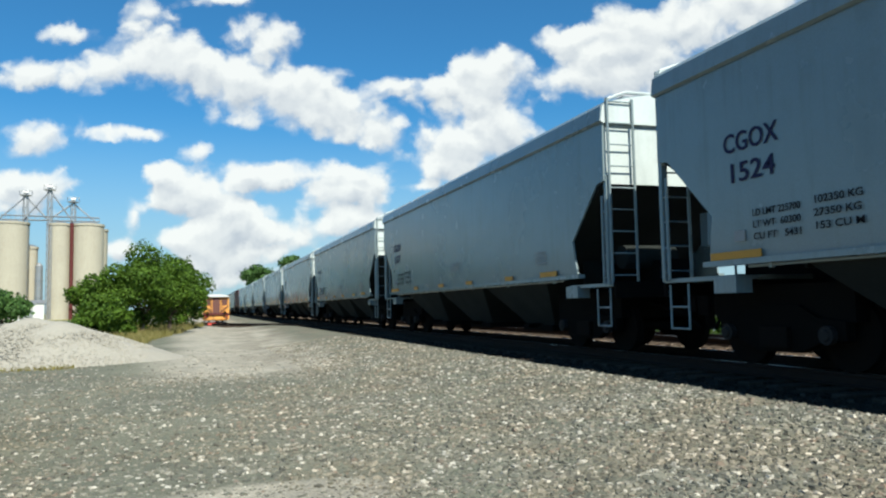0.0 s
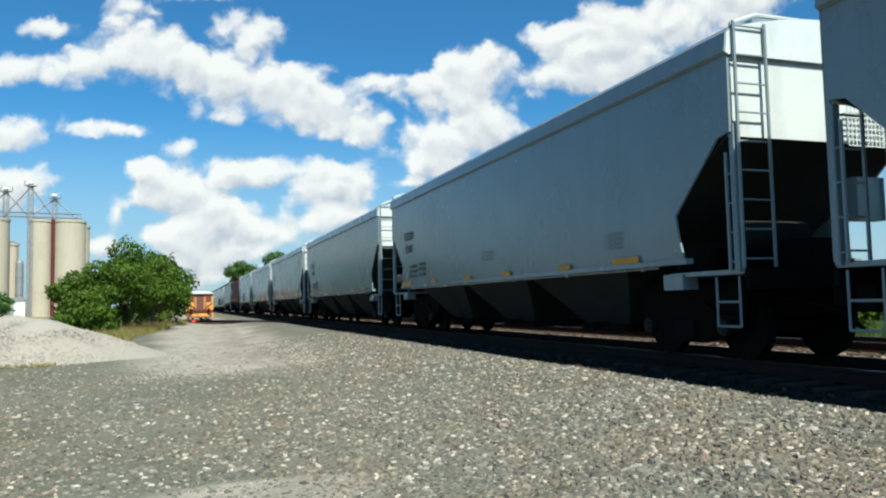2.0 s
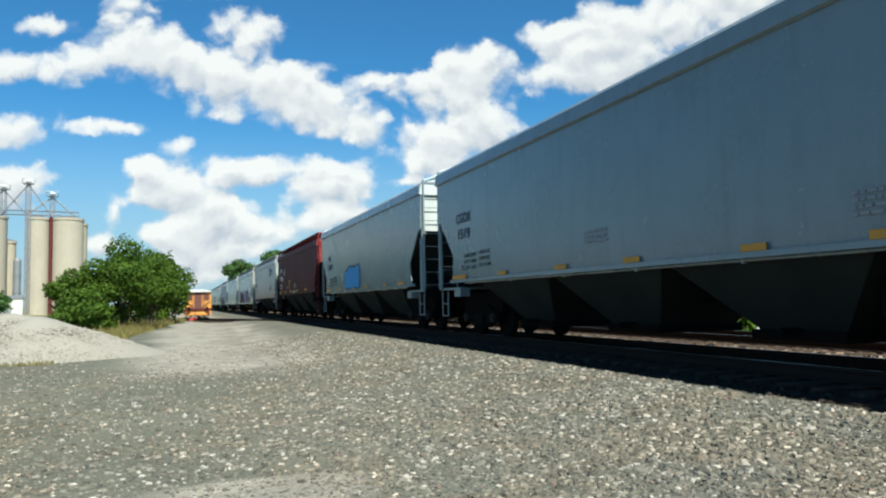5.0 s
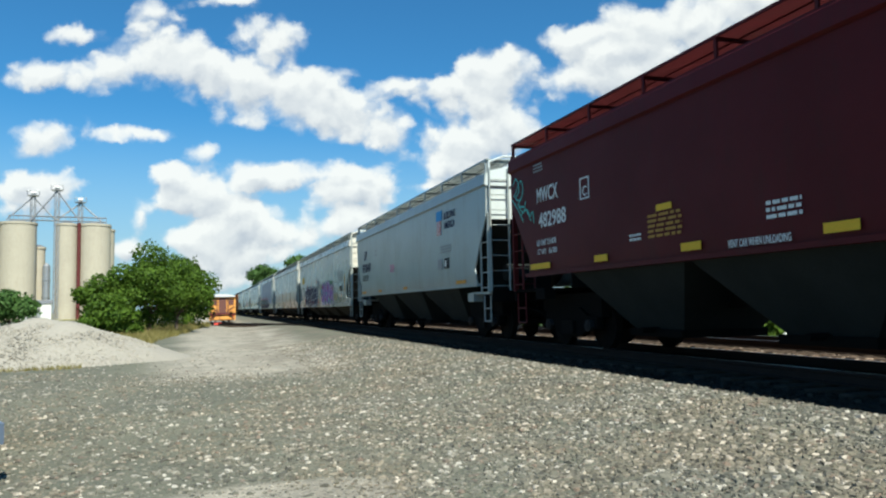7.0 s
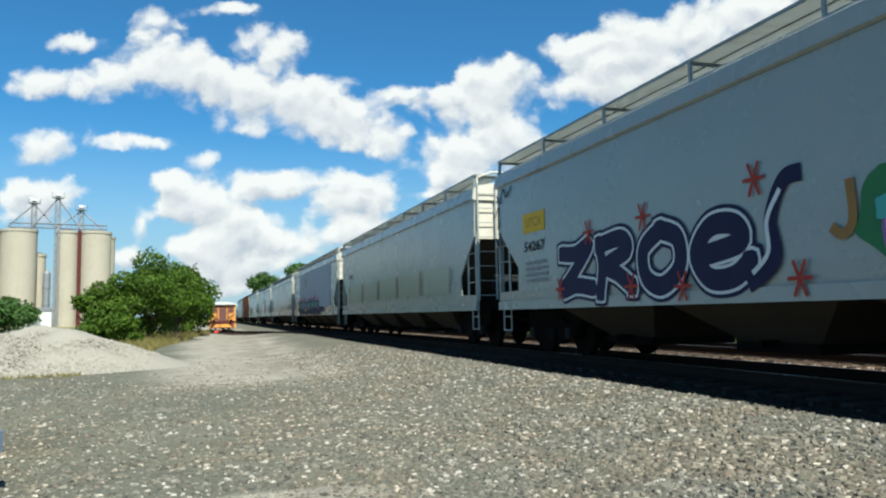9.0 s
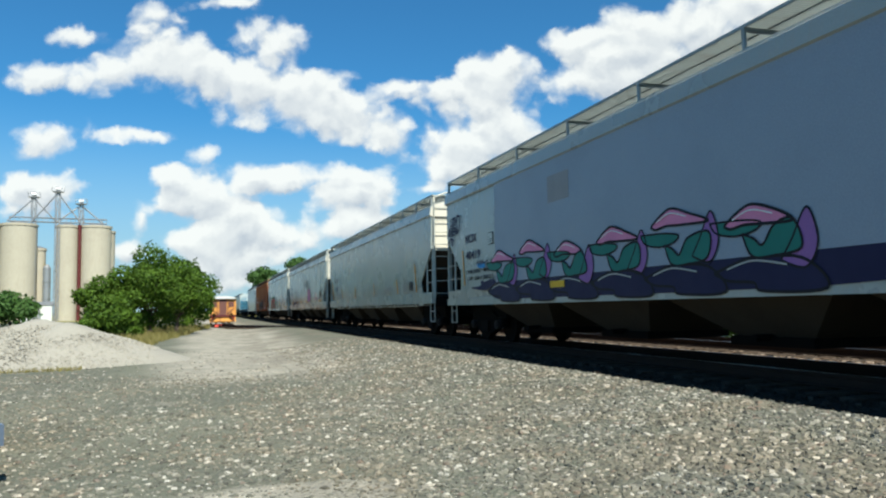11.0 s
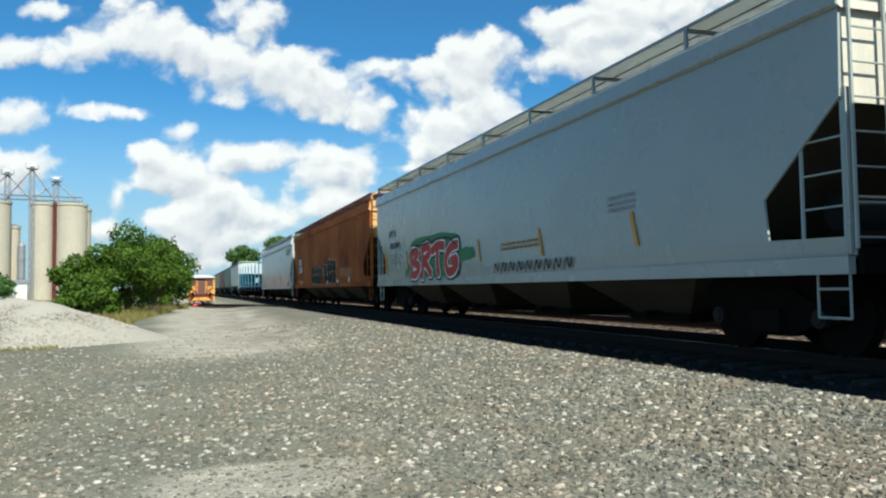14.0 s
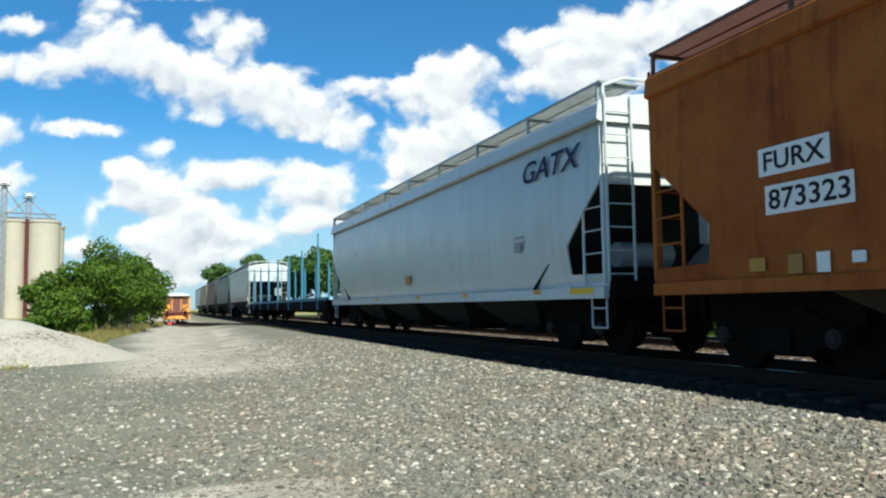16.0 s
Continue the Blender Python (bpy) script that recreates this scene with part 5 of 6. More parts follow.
    bars(c, L, 4.4, 3.0, 0.3, 0.3, 2, INK["grey"], 7)
    bars(c, L, 13.4, 2.45, 1.1, 0.24, 3, INK["grey"], 8)
    # pale car with two pieces
    c, L = t[10], length(10) + 0.27
    plate(c, L, 1.82, 2.62, 1.1, 0.42, INK["yellow"], "yellow_panel")
    letters(c, L, "UTCX", 1.98, 2.74, 0.2, INK["ochre"], 1, wide=0.78)
    letters(c, L, "54267", 1.84, 2.22, 0.2, BLACK, wide=1.05)
    bars(c, L, 1.9, 1.55, 1.1, 0.5, 4, INK["grey"], 9)
    piece(c, L, "ZROE", 3.5, 1.1, 5.6, 1.15, NAVY, WHITE, NAVY, 3, 0.3)
    stroke(c, L, ((9.0, 1.2), (9.5, 1.5), (9.45, 2.0), (9.7, 2.45), (10.0, 2.5)), 0.22, NAVY, 2)
    stroke(c, L, ((9.1, 1.35), (9.4, 1.6), (9.4, 2.0), (9.65, 2.35)), 0.07, WHITE, 4)
    for a, z in ((4.8, 2.35), (6.6, 2.4), (9.2, 2.55), (3.6, 1.35), (7.6, 1.25), (9.9, 1.25), (6.2, 1.3)):
        for d in (0.0, 1.05, 2.1):
            stroke(c, L, ((a - 0.2 * math.cos(d), z - 0.25 * math.sin(d)), (a + 0.2 * math.cos(d), z + 0.25 * math.sin(d))), 0.05, INK["red"], 5)
    stroke(c, L, ((10.4, 1.8), (10.55, 1.7), (10.7, 1.85), (10.68, 2.3)), 0.12, INK["brown"])
    patch(c, L, 10.85, 1.14, 4.6, 1.3, INK["green"], 4, 0, 0.12)
    piece(c, L, "CARM", 11.1, 1.17, 4.2, 1.05, INK["purple"], WHITE, INK["purple"], 5, 0.3)
    for a, z in ((11.6, 2.0), (12.6, 1.3), (13.5, 1.95), (14.3, 1.4), (11.3, 1.4), (15.1, 1.9)):
        patch(c, L, a, z, 0.25, 0.2, INK["red"], a, 5)
    for a, z in ((12.9, 1.6), (14.0, 1.25), (11.0, 1.8)):
        patch(c, L, a, z, 0.35, 0.25, INK["teal"], a, 4)
    patch(c, L, 15.6, 1.3, 1.4, 0.4, INK["tan"], 8, 0, 0.5)
    for k in range(7):
        u = 15.8 + 0.42 * k
        stroke(c, L, ((u, 1.2), (u + 0.15, 1.7 - 0.05 * k), (u + 0.3, 1.25), (u + 0.45, 1.4)), 0.03, INK["green"])
    plate(c, L, 17.66, 1.72, 0.66, 0.36, INK["pale"], "stencil_box")
    for u in (17.7, 18.01):
        plate(c, L, u, 1.76, 0.27, 0.28, BLACK, "dark_panel", 2)
    bars(c, L, 17.1, 2.25, 1.4, 0.58, 7, INK["grey"], 10)
    plate(c, L, 19.06, 1.7, 0.08, 0.9, INK["orange"], "orange_bar", 0, -0.1)
    for pts in (((0.3, 3.7), (0.5, 3.5), (0.7, 3.8), (0.9, 3.6), (1.2, 3.8)), ((0.2, 3.2), (0.4, 3.4), (0.35, 2.9), (0.5, 3.1)), ((0.2, 2.7), (0.35, 2.5), (0.5, 2.8))):
        stroke(c, L, pts, 0.05, BLACK)
    # cream car, the reflections on its lower side painted as panels
    c, L = t[11], length(11)
    for k in range(5):
        plate(c, L, 2.4 + 3.2 * k, 1.5, 2.6, 0.75, PAINTED_SHEEN, "bare_patch")
        plate(c, L, 2.0 + 3.2 * k, 1.5, 0.08, 0.8, INK["ochre"], "orange_bar", 0, -0.1)
    letters(c, L, "NCIX", 2.0, 2.64, 0.22, BLACK, wide=0.85)
    bars(c, L, 17.4, 1.7, 0.7, 0.5, 4, INK["grey"], 11)
    # dark blue, teal and pink piece
    c, L = t[12], length(12) + 0.35
    plate(c, L, 4.2, 1.5, 14.3, 2.45, DULL_BLUE, "repainted_panel")
    plate(c, L, 7.2, 3.0, 0.95, 0.55, INK["grey"], "stencil_box", 1)
    letters(c, L, "NCIX", 2.0, 2.62, 0.22, NAVY, wide=0.85)
    letters(c, L, "40419", 2.03, 2.18, 0.22, NAVY, wide=1.1)
    plate(c, L, 3.75, 2.45, 0.3, 0.3, BLACK, "stencil_box")
    plate(c, L, 3.77, 2.47, 0.26, 0.26, CREAM, "stencil_box", 1)
    letters(c, L, "C", 3.86, 2.5, 0.1, BLACK, 2)
    letters(c, L, "LD LMT 220100 LB   99800 KG", 2.1, 1.8, 0.1, BLACK, wide=1.75)
    letters(c, L, "LT WT    65200 LB   29800 KG", 2.14, 1.62, 0.1, BLACK, wide=1.75)
    letters(c, L, "UTH", 0.72, 3.2, 0.24, NAVY, 2, wide=0.62, fat=0.012, shear=0.25, name="spray_letter")
    letters(c, L, "KREW", 0.55, 2.93, 0.24, NAVY, 2, wide=0.85, fat=0.012, shear=0.2, name="spray_letter")
    for pts in (((1.35, 3.45), (1.6, 3.4), (1.55, 3.1), (1.3, 2.95)), ((0.6, 2.75), (0.8, 2.86), (1.05, 2.8)), ((0.85, 2.85), (0.9, 2.65), (1.0, 2.84))):
        stroke(c, L, pts, 0.055, NAVY, 3)
    stroke(c, L, [(a + 0.35, z) for a, z in ((2.49, 1.98), (2.67, 2.1), (2.69, 1.98), (2.84, 2.1), (2.86, 1.98), (2.98, 2.1), (3.0, 2.02), (3.38, 2.08))], 0.03, NAVY, 4)
    patch(c, L, 2.95, 1.9, 0.55, 0.14, INK["blue"], 4, 2, 0.3)
    # a skyline before the big piece: pink arcs, teal shards and a dark blue sweep, all rimmed in black
    L = length(12)
    blob(c, L, ((2.04, 1.42), (2.8, 1.46), (2.82, 1.57), (2.95, 1.58), (2.96, 1.74), (3.02, 1.55), (3.54, 1.6), (3.63, 1.52), (3.65, 1.76), (3.73, 1.6), (3.85, 1.5), (3.17, 1.33)), NAVY, 2)
    patch(c, L, 3.4, 1.07, 12.4, 0.55, NAVY, 1, 1, 0.2)
    for k in range(6):
        u, up, way = 1.75 * k, 0.10 * math.sin(2.1 * k), 0.12 * math.cos(1.7 * k)
        blob(c, L, [(u + a, z) for a, z in ((3.32, 1.31), (3.72, 1.41), (4.12, 1.48), (4.95, 1.42), (5.3, 1.06), (4.26, 1.05), (4.1, 1.16), (3.61, 1.2))], NAVY, 2, BLACK)
        blob(c, L, [(u + a, z + up) for a, z in ((3.57, 2.02), (3.82, 2.16), (4.13, 2.25), (4.58, 2.12), (4.9 + way, 1.97), (4.33, 1.98), (3.99, 2.0), (3.71, 1.97))], INK["pink"], 3, BLACK)
        blob(c, L, [(u + a, z) for a, z in ((3.27, 2.0), (3.9, 1.98), (4.28, 1.92), (4.15, 1.82), (3.79, 1.78), (3.41, 1.85))], DEEP_TEAL, 3, BLACK, 0.03)
        blob(c, L, [(u + a, z) for a, z in ((3.93, 1.8), (4.14, 1.72), (4.3, 1.63), (4.52, 1.86), (4.9 + way, 1.9), (4.95, 1.55), (4.49, 1.48), (4.1, 1.5))], DEEP_TEAL, 4, BLACK, 0.035)
        blob(c, L, [(u + a, z + up) for a, z in ((4.6, 1.5), (4.8, 1.75), (5.05, 2.1), (5.2, 1.7), (5.0, 1.4))], INK["purple"], 3, BLACK, 0.03)
        stroke(c, L, [(u + a, z) for a, z in ((3.6, 1.35), (4.1, 1.44), (4.7, 1.36))], 0.025, INK["pale"], 5)
        stroke(c, L, [(u + a, z + up) for a, z in ((3.75, 2.08), (4.1, 2.18), (4.5, 2.09))], 0.02, WHITE, 6)
    plate(c, L, 6.9, 1.28, 0.62, 0.13, INK["yellow"], "reflector", 5)
    plate(c, L, 1.5, 1.5, 0.06, 0.95, INK["orange"], "orange_bar", 0, -0.12)
    # white car with orange bars
    c, L = t[13], length(13) + 0.74
    letters(c, L, "NCIX", 2.45, 2.32, 0.24, NAVY, wide=0.82)
    letters(c, L, "1680", 2.54, 1.90, 0.24, NAVY, wide=0.8)
    bars(c, L, 2.6, 1.55, 1.5, 0.24, 2, INK["grey"], 13)
    plate(c, L, 3.7, 2.15, 0.3, 0.3, INK["grey"], "stencil_box")
    plate(c, L, 3.73, 2.18, 0.24, 0.24, CREAM, "stencil_box", 1)
    for a in (2.1, 4.75, 8.3, 12.4, 16.4):
        plate(c, L, a, 1.47, 0.07, 0.5, INK["orange"], "orange_bar", 0, -0.25)
    plate(c, L, 1.9, 1.45, 0.06, 1.0, INK["orange"], "orange_bar", 0, -0.35)
    plate(c, L, 19.0, 1.45, 0.08, 0.95, INK["orange"], "orange_bar", 0, -0.25)
    plate(c, L, 18.1, 1.52, 0.42, 0.3, BLACK, "dark_panel")
    bars(c, L, 14.2, 1.52, 1.3, 0.22, 3, INK["grey"], 14)
    bars(c, L, 17.2, 1.5, 0.6, 0.4, 5, INK["grey"], 15)
    # white car with line drawings
    c, L = t[14], length(14) + 0.90
    letters(c, L, "CEFX", 2.55, 2.56, 0.22, NAVY, wide=0.82)
    letters(c, L, "54326", 2.57, 2.14, 0.22, NAVY, wide=1.05)
    bars(c, L, 2.6, 1.62, 1.6, 0.26, 2, BLACK, 16)
    stroke(c, L, ((2.5, 1.95), (2.9, 2.08), (3.2, 1.92), (3.7, 2.06)), 0.06, INK["pink"])
    L = length(14)
    for pts in (((4.47, 2.65), (5.08, 2.37), (5.37, 2.28), (5.71, 2.29), (5.88, 2.42), (6.15, 2.15), (6.0, 1.94), (5.81, 1.74)), ((4.47, 2.65), (4.21, 2.49), (4.21, 2.35), (4.61, 2.18), (5.06, 1.96), (5.62, 1.79)), ((4.29, 2.31), (4.27, 1.89), (4.0, 1.72)), ((4.37, 2.33), (4.78, 2.32), (4.88, 2.15), (4.52, 2.05), (5.05, 1.78), (5.6, 1.69)), ((5.07, 2.2), (5.3, 2.26), (5.64, 2.15), (5.49, 2.04), (5.07, 2.04), (5.27, 1.85), (5.75, 1.74)), ((5.63, 1.98), (5.89, 2.04), (5.75, 1.8)), ((8.16, 2.07), (8.25, 1.77), (8.29, 1.47)), ((8.06, 1.62), (8.33, 1.82), (8.39, 1.89), (8.36, 1.66), (8.48, 1.47)), ((8.45, 1.65), (8.63, 1.86)), ((8.8, 2.31), (8.6, 2.19), (8.68, 2.03), (8.83, 1.87))):
        stroke(c, L, pts, 0.042, BLACK, 4)
    for pts in (((6.16, 2.25), (6.38, 2.06), (6.59, 1.69), (6.72, 1.51)), ((6.56, 2.04), (6.78, 2.08), (6.69, 1.95)), ((7.03, 1.83), (7.23, 1.74), (7.32, 1.57)), ((3.65, 1.95), (3.76, 2.23), (4.12, 2.28), (4.28, 2.13)), ((7.81, 1.75), (7.85, 2.05), (8.03, 2.26), (8.32, 2.27), (8.57, 2.14)), ((6.2, 1.45), (6.45, 1.55), (6.8, 1.45)), ((6.5, 1.42), (6.7, 1.2), (7.1, 1.35))):
        stroke(c, L, pts, 0.03, BLACK, 4)
    blob(c, L, ((2.93, 1.14), (3.35, 1.53), (3.99, 1.56), (4.66, 1.7), (5.19, 1.62), (5.03, 1.43), (4.41, 1.40), (3.97, 1.14), (3.53, 1.36)), NAVY, 2)
    blob(c, L, ((5.5, 1.7), (5.81, 1.72), (6.2, 1.46), (6.1, 1.2), (5.31, 1.14), (5.53, 1.42)), NAVY, 2)
    for pts in (((10.5, 2.2), (11.0, 1.75)), ((9.9, 2.35), (10.1, 2.5), (10.25, 2.3), (10.0, 2.2)), ((11.3, 1.5), (11.5, 2.3), (12.0, 2.45), (12.6, 2.2)), ((11.4, 1.7), (12.2, 1.9), (12.8, 2.5), (13.3, 2.3), (13.2, 1.4)), ((13.0, 1.3), (13.8, 1.25), (13.9, 2.2))):
        stroke(c, L, pts, 0.042, BLACK, 3)
    patch(c, L, 11.9, 1.5, 1.3, 0.85, INK["pink"], 9, 1, 0.3)
    for pts in (((15.2, 1.7), (15.5, 2.1), (15.7, 1.7)), ((15.9, 1.7), (16.1, 2.0), (16.4, 1.7), (16.6, 2.0)), ((15.0, 1.6), (16.8, 1.66))):
        stroke(c, L, pts, 0.03, INK["pink"], 2)
    bars(c, L, 9.7, 2.55, 2.7, 0.42, 3, BLACK, 17)
    for a, w in ((2.7, 0.5), (8.0, 0.5), (11.4, 0.8), (5.6, 0.4), (17.4, 0.8)):
        plate(c, L, a, 1.44, w, 0.12, INK["orange"], "reflector", 4)
    plate(c, L, 17.6, 1.7, 0.5, 0.4, BLACK, "dark_panel")
    # white car with the red piece
    c, L = t[15], length(15) + 0.60
    letters(c, L, "BPTX", 2.3, 2.63, 0.2, NAVY, wide=0.9)
    letters(c, L, "185700", 2.34, 2.22, 0.2, NAVY, wide=1.22)
    bars(c, L, 2.5, 1.72, 1.2, 0.36, 3, INK["grey"], 18)
    patch(c, L, 4.7, 1.18, 4.7, 1.2, INK["green"], 6, 0, 0.14)
    patch(c, L, 8.8, 1.55, 1.45, 0.36, INK["green"], 5, 0, 0.35)
    stroke(c, L, ((4.3, 1.3), (4.7, 1.5), (5.2, 1.6)), 0.2, INK["green"], 0)
    piece(c, L, "BRTG", 4.85, 1.18, 4.3, 0.98, INK["red"], WHITE, BLACK, 7, 0.25)
    stroke(c, L, ((4.9, 1.95), (5.6, 2.12), (6.8, 2.2), (8.4, 2.24), (9.1, 2.0)), 0.05, BLACK, 5)
    for a in (2.05, 4.5, 10.7, 14.0, 17.3):
        plate(c, L, a, 1.5, 0.09, 0.55, INK["orange"], "orange_bar", 0, -0.28)
    plate(c, L, 1.9, 1.5, 0.07, 0.9, INK["orange"], "orange_bar", 0, -0.25)
    stroke(c, L, ((9.6, 1.25), (9.9, 1.45), (10.2, 1.25), (10.5, 1.45), (10.9, 1.3)), 0.025, INK["pale"], 2)
    for k in range(9):
        u = 11.6 + 0.42 * k
        stroke(c, L, ((u, 1.2), (u + 0.08, 1.42), (u + 0.2, 1.25), (u + 0.3, 1.42)), 0.05, BLACK, 2)
    bars(c, L, 12.0, 1.7, 2.0, 0.2, 2, INK["brown"], 19)
    bars(c, L, 16.5, 2.1, 0.8, 0.3, 3, INK["grey"], 20)
    # rusted car
    c, L = t[16], length(16) + 0.40
    plate(c, L, 2.52, 2.36, 1.02, 0.33, WHITE, "white_panel")
    letters(c, L, "FURX", 2.58, 2.42, 0.22, BLACK, 2, wide=0.88)
    plate(c, L, 2.6, 1.9, 1.22, 0.34, WHITE, "white_panel")
    letters(c, L, "873323", 2.65, 1.96, 0.23, BLACK, 2, wide=1.12)
    for a, z, w, h, ink in ((2.3, 1.25, 0.25, 0.16, "ochre"), (2.9, 1.2, 0.2, 0.22, "brown"), (3.3, 1.2, 0.17, 0.22, "white"), (3.75, 1.28, 0.16, 0.12, "white"), (14.6, 1.2, 0.3, 0.14, "white"), (17.2, 1.2, 0.2, 0.22, "white"), (12.0, 1.2, 0.3, 0.12, "white")):
        plate(c, L, a, z, w, h, INK[ink], "sticker")
    L = length(16)
    for a, w, foot, head, count in ((6.95, 3.15, 1.5, 0.62, 6), (11.2, 2.75, 1.52, 0.7, 4)):
        step = w / count
        for k in range(count):
            u = a + step * k
            top = foot + head * (1 + 0.16 * math.sin(2.3 * k + a)) + 0.05 * k * (a > 10)
            lean = step * 0.22 * math.sin(1.7 * k + a)
            body = ((u, foot), (u + 0.02 + lean * 0.6, top - 0.25), (u + step * 0.3 + lean, top), (u + step * 0.8 + lean, top - 0.05), (u + step * 0.98 + lean * 0.6, top - 0.3), (u + step * 0.97, foot))
            blob(c, L, body, SOOT, 1)
            stroke(c, L, body, 0.03, INK["pale"], 3)
            stroke(c, L, ((u + step * 0.35, foot + 0.05), (u + step * 0.45, foot + 0.22), (u + step * 0.68, foot + 0.2), (u + step * 0.6, foot + 0.04)), 0.022, INK["pale"], 4)
            bowl = ((u + 0.02, foot - 0.04), (u + step * 0.1, 1.22), (u + step * 0.5, 1.14), (u + step * 0.9, 1.22), (u + step * 0.96, foot - 0.04))
            blob(c, L, bowl, SOOT, 1)
            stroke(c, L, bowl, 0.03, INK["pale"], 3)
    for body in (((10.35, 1.98), (10.5, 2.15), (10.8, 2.2), (10.85, 2.05), (10.6, 1.98)), ((10.35, 1.85), (10.7, 1.85), (10.95, 1.68), (10.8, 1.58), (10.55, 1.66))):
        blob(c, L, body, SOOT, 1, INK["pale"], 0.03)
    stroke(c, L, ((14.0, 2.2), (14.3, 2.35), (14.35, 2.1), (14.05, 1.85), (14.05, 1.6)), 0.03, INK["pale"], 3)
    for k in range(5):
        u = 15.0 + 0.5 * k
        stroke(c, L, ((u, 1.5), (u + 0.2, 1.85), (u + 0.25, 1.45), (u + 0.5, 1.75)), 0.035, INK["tan"], 2)
    bars(c, L, 16.0, 2.0, 0.7, 0.3, 3, BLACK, 21)
    # pale grey car with large slanted letters
    c, L = t[17], length(17) - 0.62
    letters(c, L, "GATX", 16.75, 3.24, 0.40, NAVY, wide=2.2, shear=0.3)
    plate(c, L, 18.55, 1.06, 0.75, 0.1, INK["yellow"], "reflector")
    for a in (17.2, 13.6, 10.2, 6.0, 2.0):
        plate(c, L, a, 1.08, 0.26, 0.09, INK["orange"])
    for z in (2.2, 2.08):
        plate(c, L, 16.4, z, 0.42, 0.035, INK["grey"], "stencil_line")
    plate(c, L, 16.4, 1.92, 0.3, 0.14, INK["grey"], "stencil_box")
    patch(c, L, 9.2, 1.5, 0.45, 0.25, INK["ochre"], 3, 0, 0.2)


SOOT = material("soot_ink", (0.03, 0.02, 0.013), (0.06, 0.028, 0.014), 0.95, scale=1.5, spec=0.03)
DEEP_TEAL = plain("deep_teal_ink", (0.03, 0.19, 0.15))
PAINTED_SHEEN = material("painted_reflection", (0.36, 0.36, 0.3), (0.3, 0.3, 0.25), 0.3, 0.5, 0.8, 40, 0.03)
DULL_BLUE = material("dull_blue_grey_paint", (0.26, 0.31, 0.37), (0.22, 0.27, 0.33), 0.5, 0, 0.8, 40, 0.03)


FRONTS = {-1: -24.5, 0: -6.55, 1: 11.54, 2: 29.5, 3: 47.62, 4: 66.2, 5: 84.39, 6: 102.5, 7: 120.45, 8: 138.4, 9: 156.54, 10: 175.19, 11: 197.15, 12: 218.7, 13: 240.82, 14: 262.41, 15: 284.13, 16: 305.95, 17: 328.09, 18: 349.7, 19: 379.6, 20: 398.0, 21: 417.0, 22: 436.0, 23: 455.0, 24: 474.0}
# where the trailing ends stand, where they are not a plain coupling's length before the next car
BACKS = {0: 9.9, 1: 27.96, 2: 46.06, 3: 64.3, 4: 82.76, 5: 100.82, 7: 136.91, 8: 154.93, 9: 173.35, 10: 195.5, 11: 217.1, 12: 239.22, 13: 260.88, 14: 282.6, 15: 304.79, 16: 326.74, 17: 348.3}
GAP = 1.55


def length(i):
    return BACKS.get(i, FRONTS[i + 1] - GAP) - FRONTS[i]


train = {}
GREY_LABEL = "new grey-painted steel covered hopper car on the track"
# Car -1 is never in view; it is added to cast its shade.
for i in range(-1, 7):
    train[i] = hopper(FRONTS[i], length(i), GREY_BLUE, GREY_LABEL, STYLE_NEW, ends=END_SUN_WHITE, board_paint=GREY_BLUE, ribs=9 if i == 5 else 0)
train[7] = hopper(FRONTS[7], length(7), GREY_BLUE, "grey covered hopper car with blue spray paint", STYLE_NEW, ends=END_SUN_WHITE)
train[8] = hopper(FRONTS[8], length(8), MAROON, "dark maroon covered hopper car with white lettering", STYLE_OLD, ends=END_SUN_RED, board_paint=MAROON, deck=UNDER)
train[9] = hopper(FRONTS[9], length(9), GREY_OLD, "weathered grey covered hopper car with shield emblem", STYLE_OLD, sill=1.45, ends=END_SUN_WHITE)
train[10] = hopper(FRONTS[10], length(10), CREAM, "pale covered hopper car with bold spray-painted letters", STYLE_LOW, ends=END_SUN_CREAM, bay_paint=BAY_TAN)
train[11] = hopper(FRONTS[11], length(11), CREAM, "cream covered hopper car with reflections painted along its lower side", STYLE_LOW, ends=END_SUN_CREAM, bay_paint=BAY_TAN)
train[12] = hopper(FRONTS[12], length(12), CREAM, "pale covered hopper car with pink and teal spray paint", STYLE_LOW, ends=END_SUN_CREAM, bay_paint=BAY_TAN)
train[13] = hopper(FRONTS[13], length(13), CREAM, "clean white covered hopper car with orange marks", STYLE_WIDE, ends=END_SUN_CREAM, bay_paint=BAY_TAN)
train[14] = hopper(FRONTS[14], length(14), CREAM, "white covered hopper car with faded line graffiti", STYLE_WIDE, ends=END_SUN_CREAM, bay_paint=BAY_TAN)
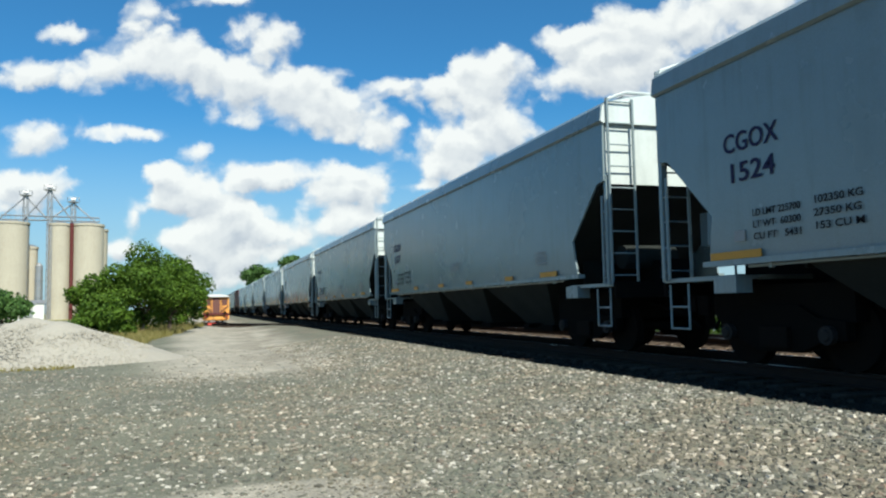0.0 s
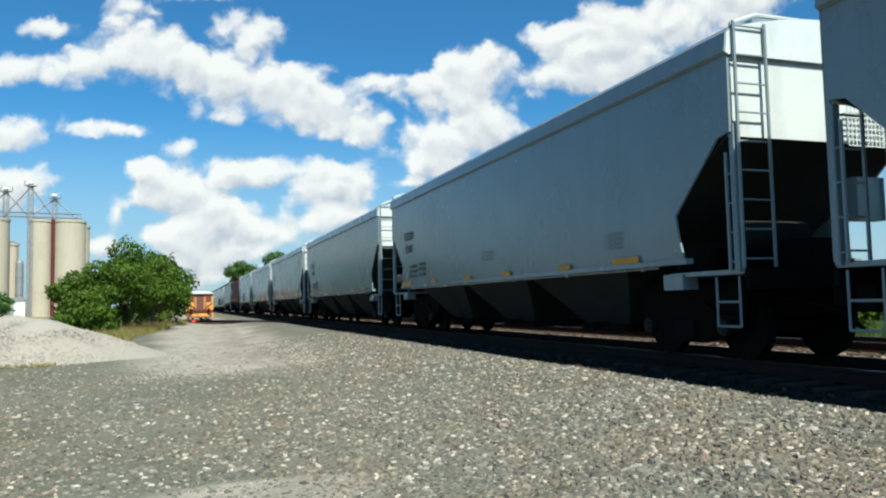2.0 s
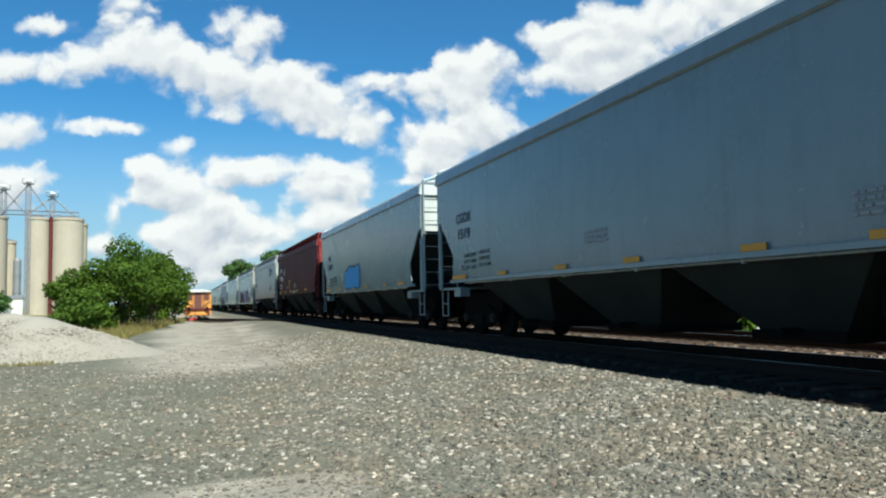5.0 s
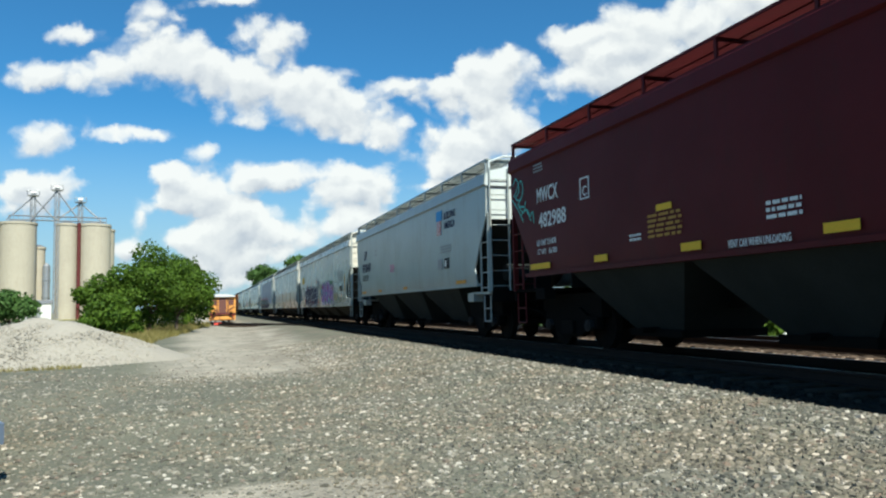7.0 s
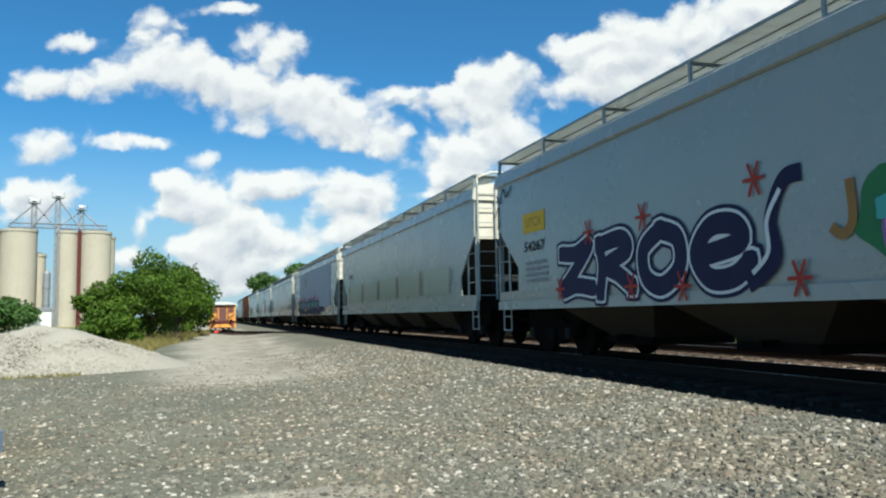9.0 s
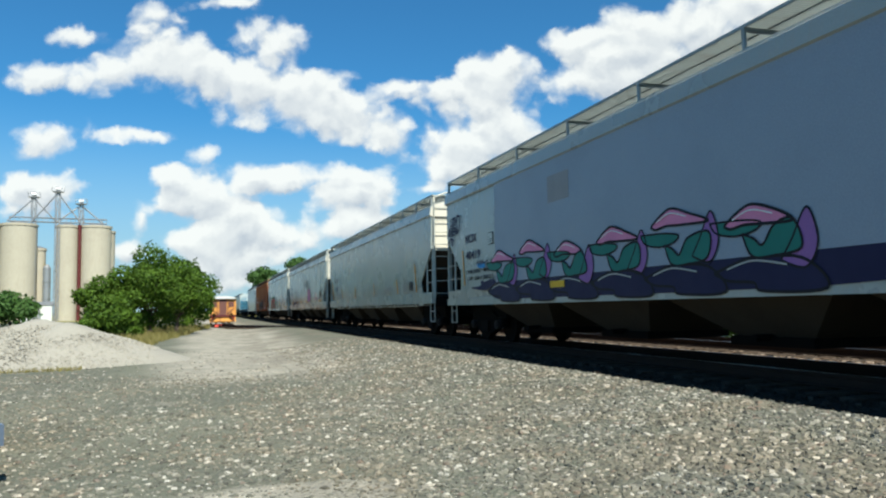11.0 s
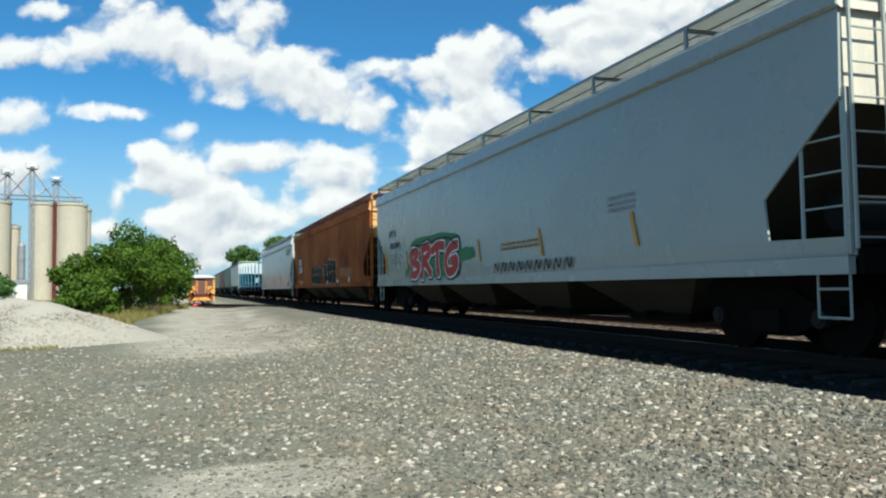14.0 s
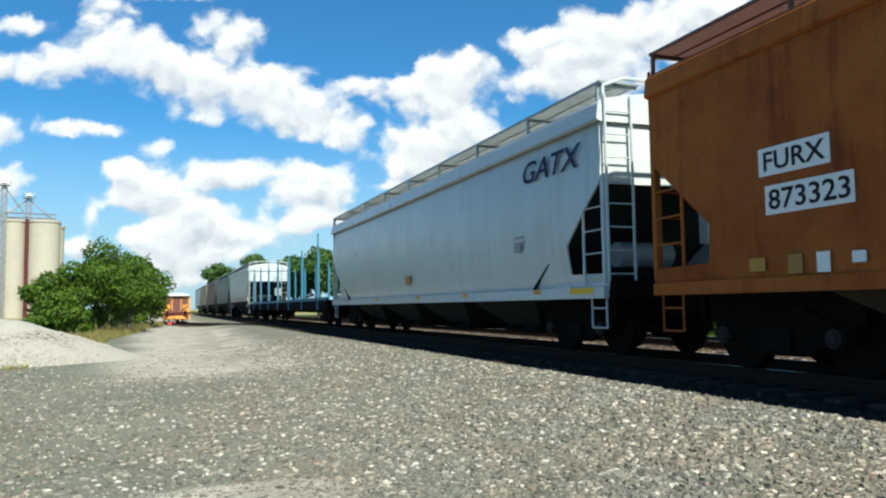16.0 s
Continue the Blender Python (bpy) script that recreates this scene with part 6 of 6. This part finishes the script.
train[15] = hopper(FRONTS[15], length(15), CREAM, "white covered hopper car with red graffiti", STYLE_LOW, ends=END_SUN_CREAM, bay_paint=BAY_TAN)
train[16] = hopper(FRONTS[16], length(16), RUST, "rusted orange covered hopper car with white number patches", STYLE_LOW, wide=1.0, ends=END_SUN_TAN, board_paint=BROWN, bay_paint=BAY_TAN)
train[17] = hopper(FRONTS[17], length(17), PALE_GREY, "pale grey covered hopper car with dark blue lettering", STYLE_LOW, bulge=0.12, ends=END_SUN_WHITE, tank=GREY_OLD)
train[19] = hopper(FRONTS[19], length(19), GREY_OLD, "light grey covered hopper car with sunlight painted on its end", STYLE_OLD, ends=END_SUN_WHITE)
for i, paint, label in ((20, GREEN, "dark green covered hopper car"), (21, BROWN, "brown covered hopper car"), (22, TAN, "tan covered hopper car"), (23, GREY_OLD, "far grey covered hopper car")):
    train[i] = hopper(FRONTS[i], length(i), paint, label, STYLE_OLD)

train[18] = stake_flat(FRONTS[18], length(18))
paint_all()
make_ties()
scatter_stones("fine_gravel", 42000, fine_place, (0.006, 0.014), STONES, "fine grey crushed stone", 14)
scatter_stones("loose_gravel", 44000, near_place, (0.011, 0.032), STONES, "loose grey and white crushed stone", 11)
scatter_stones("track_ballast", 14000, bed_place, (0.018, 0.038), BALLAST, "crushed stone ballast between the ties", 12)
scatter_stones("second_ballast", 16000, second_place, (0.02, 0.042), BROWN_BALLAST, "rusty brown ballast of the second track", 13)


def motions():
    # wheels roll without slipping while their car is near; before and after, nobody sees them turn
    for car, q in CARS:
        start, stop = max(0.0, (q - 45.0) / SPEED), min(16.0, (q + 26.0) / SPEED)
        if stop <= start:
            continue
        count = int((stop - start) * FPS)
        for owner, wheel, y in WHEELS:
            if owner is car:
                rows = [(0.0, pose(0, y, 0.457))] if start > 0.05 else []
                rows += [(start + i / FPS, pose(0, y, 0.457, math.degrees(SPEED / 0.457) * i / FPS)) for i in range(count)]
                if rows[-1][0] < 15.95:
                    rows.append((16.0, rows[-1][1]))
                walk(wheel, rows)
    for car, q in CARS:
        walk(car, [(t, pose(TRACK_X, q - SPEED * t, 0)) for t in range(0, 17, 2)])


motions()
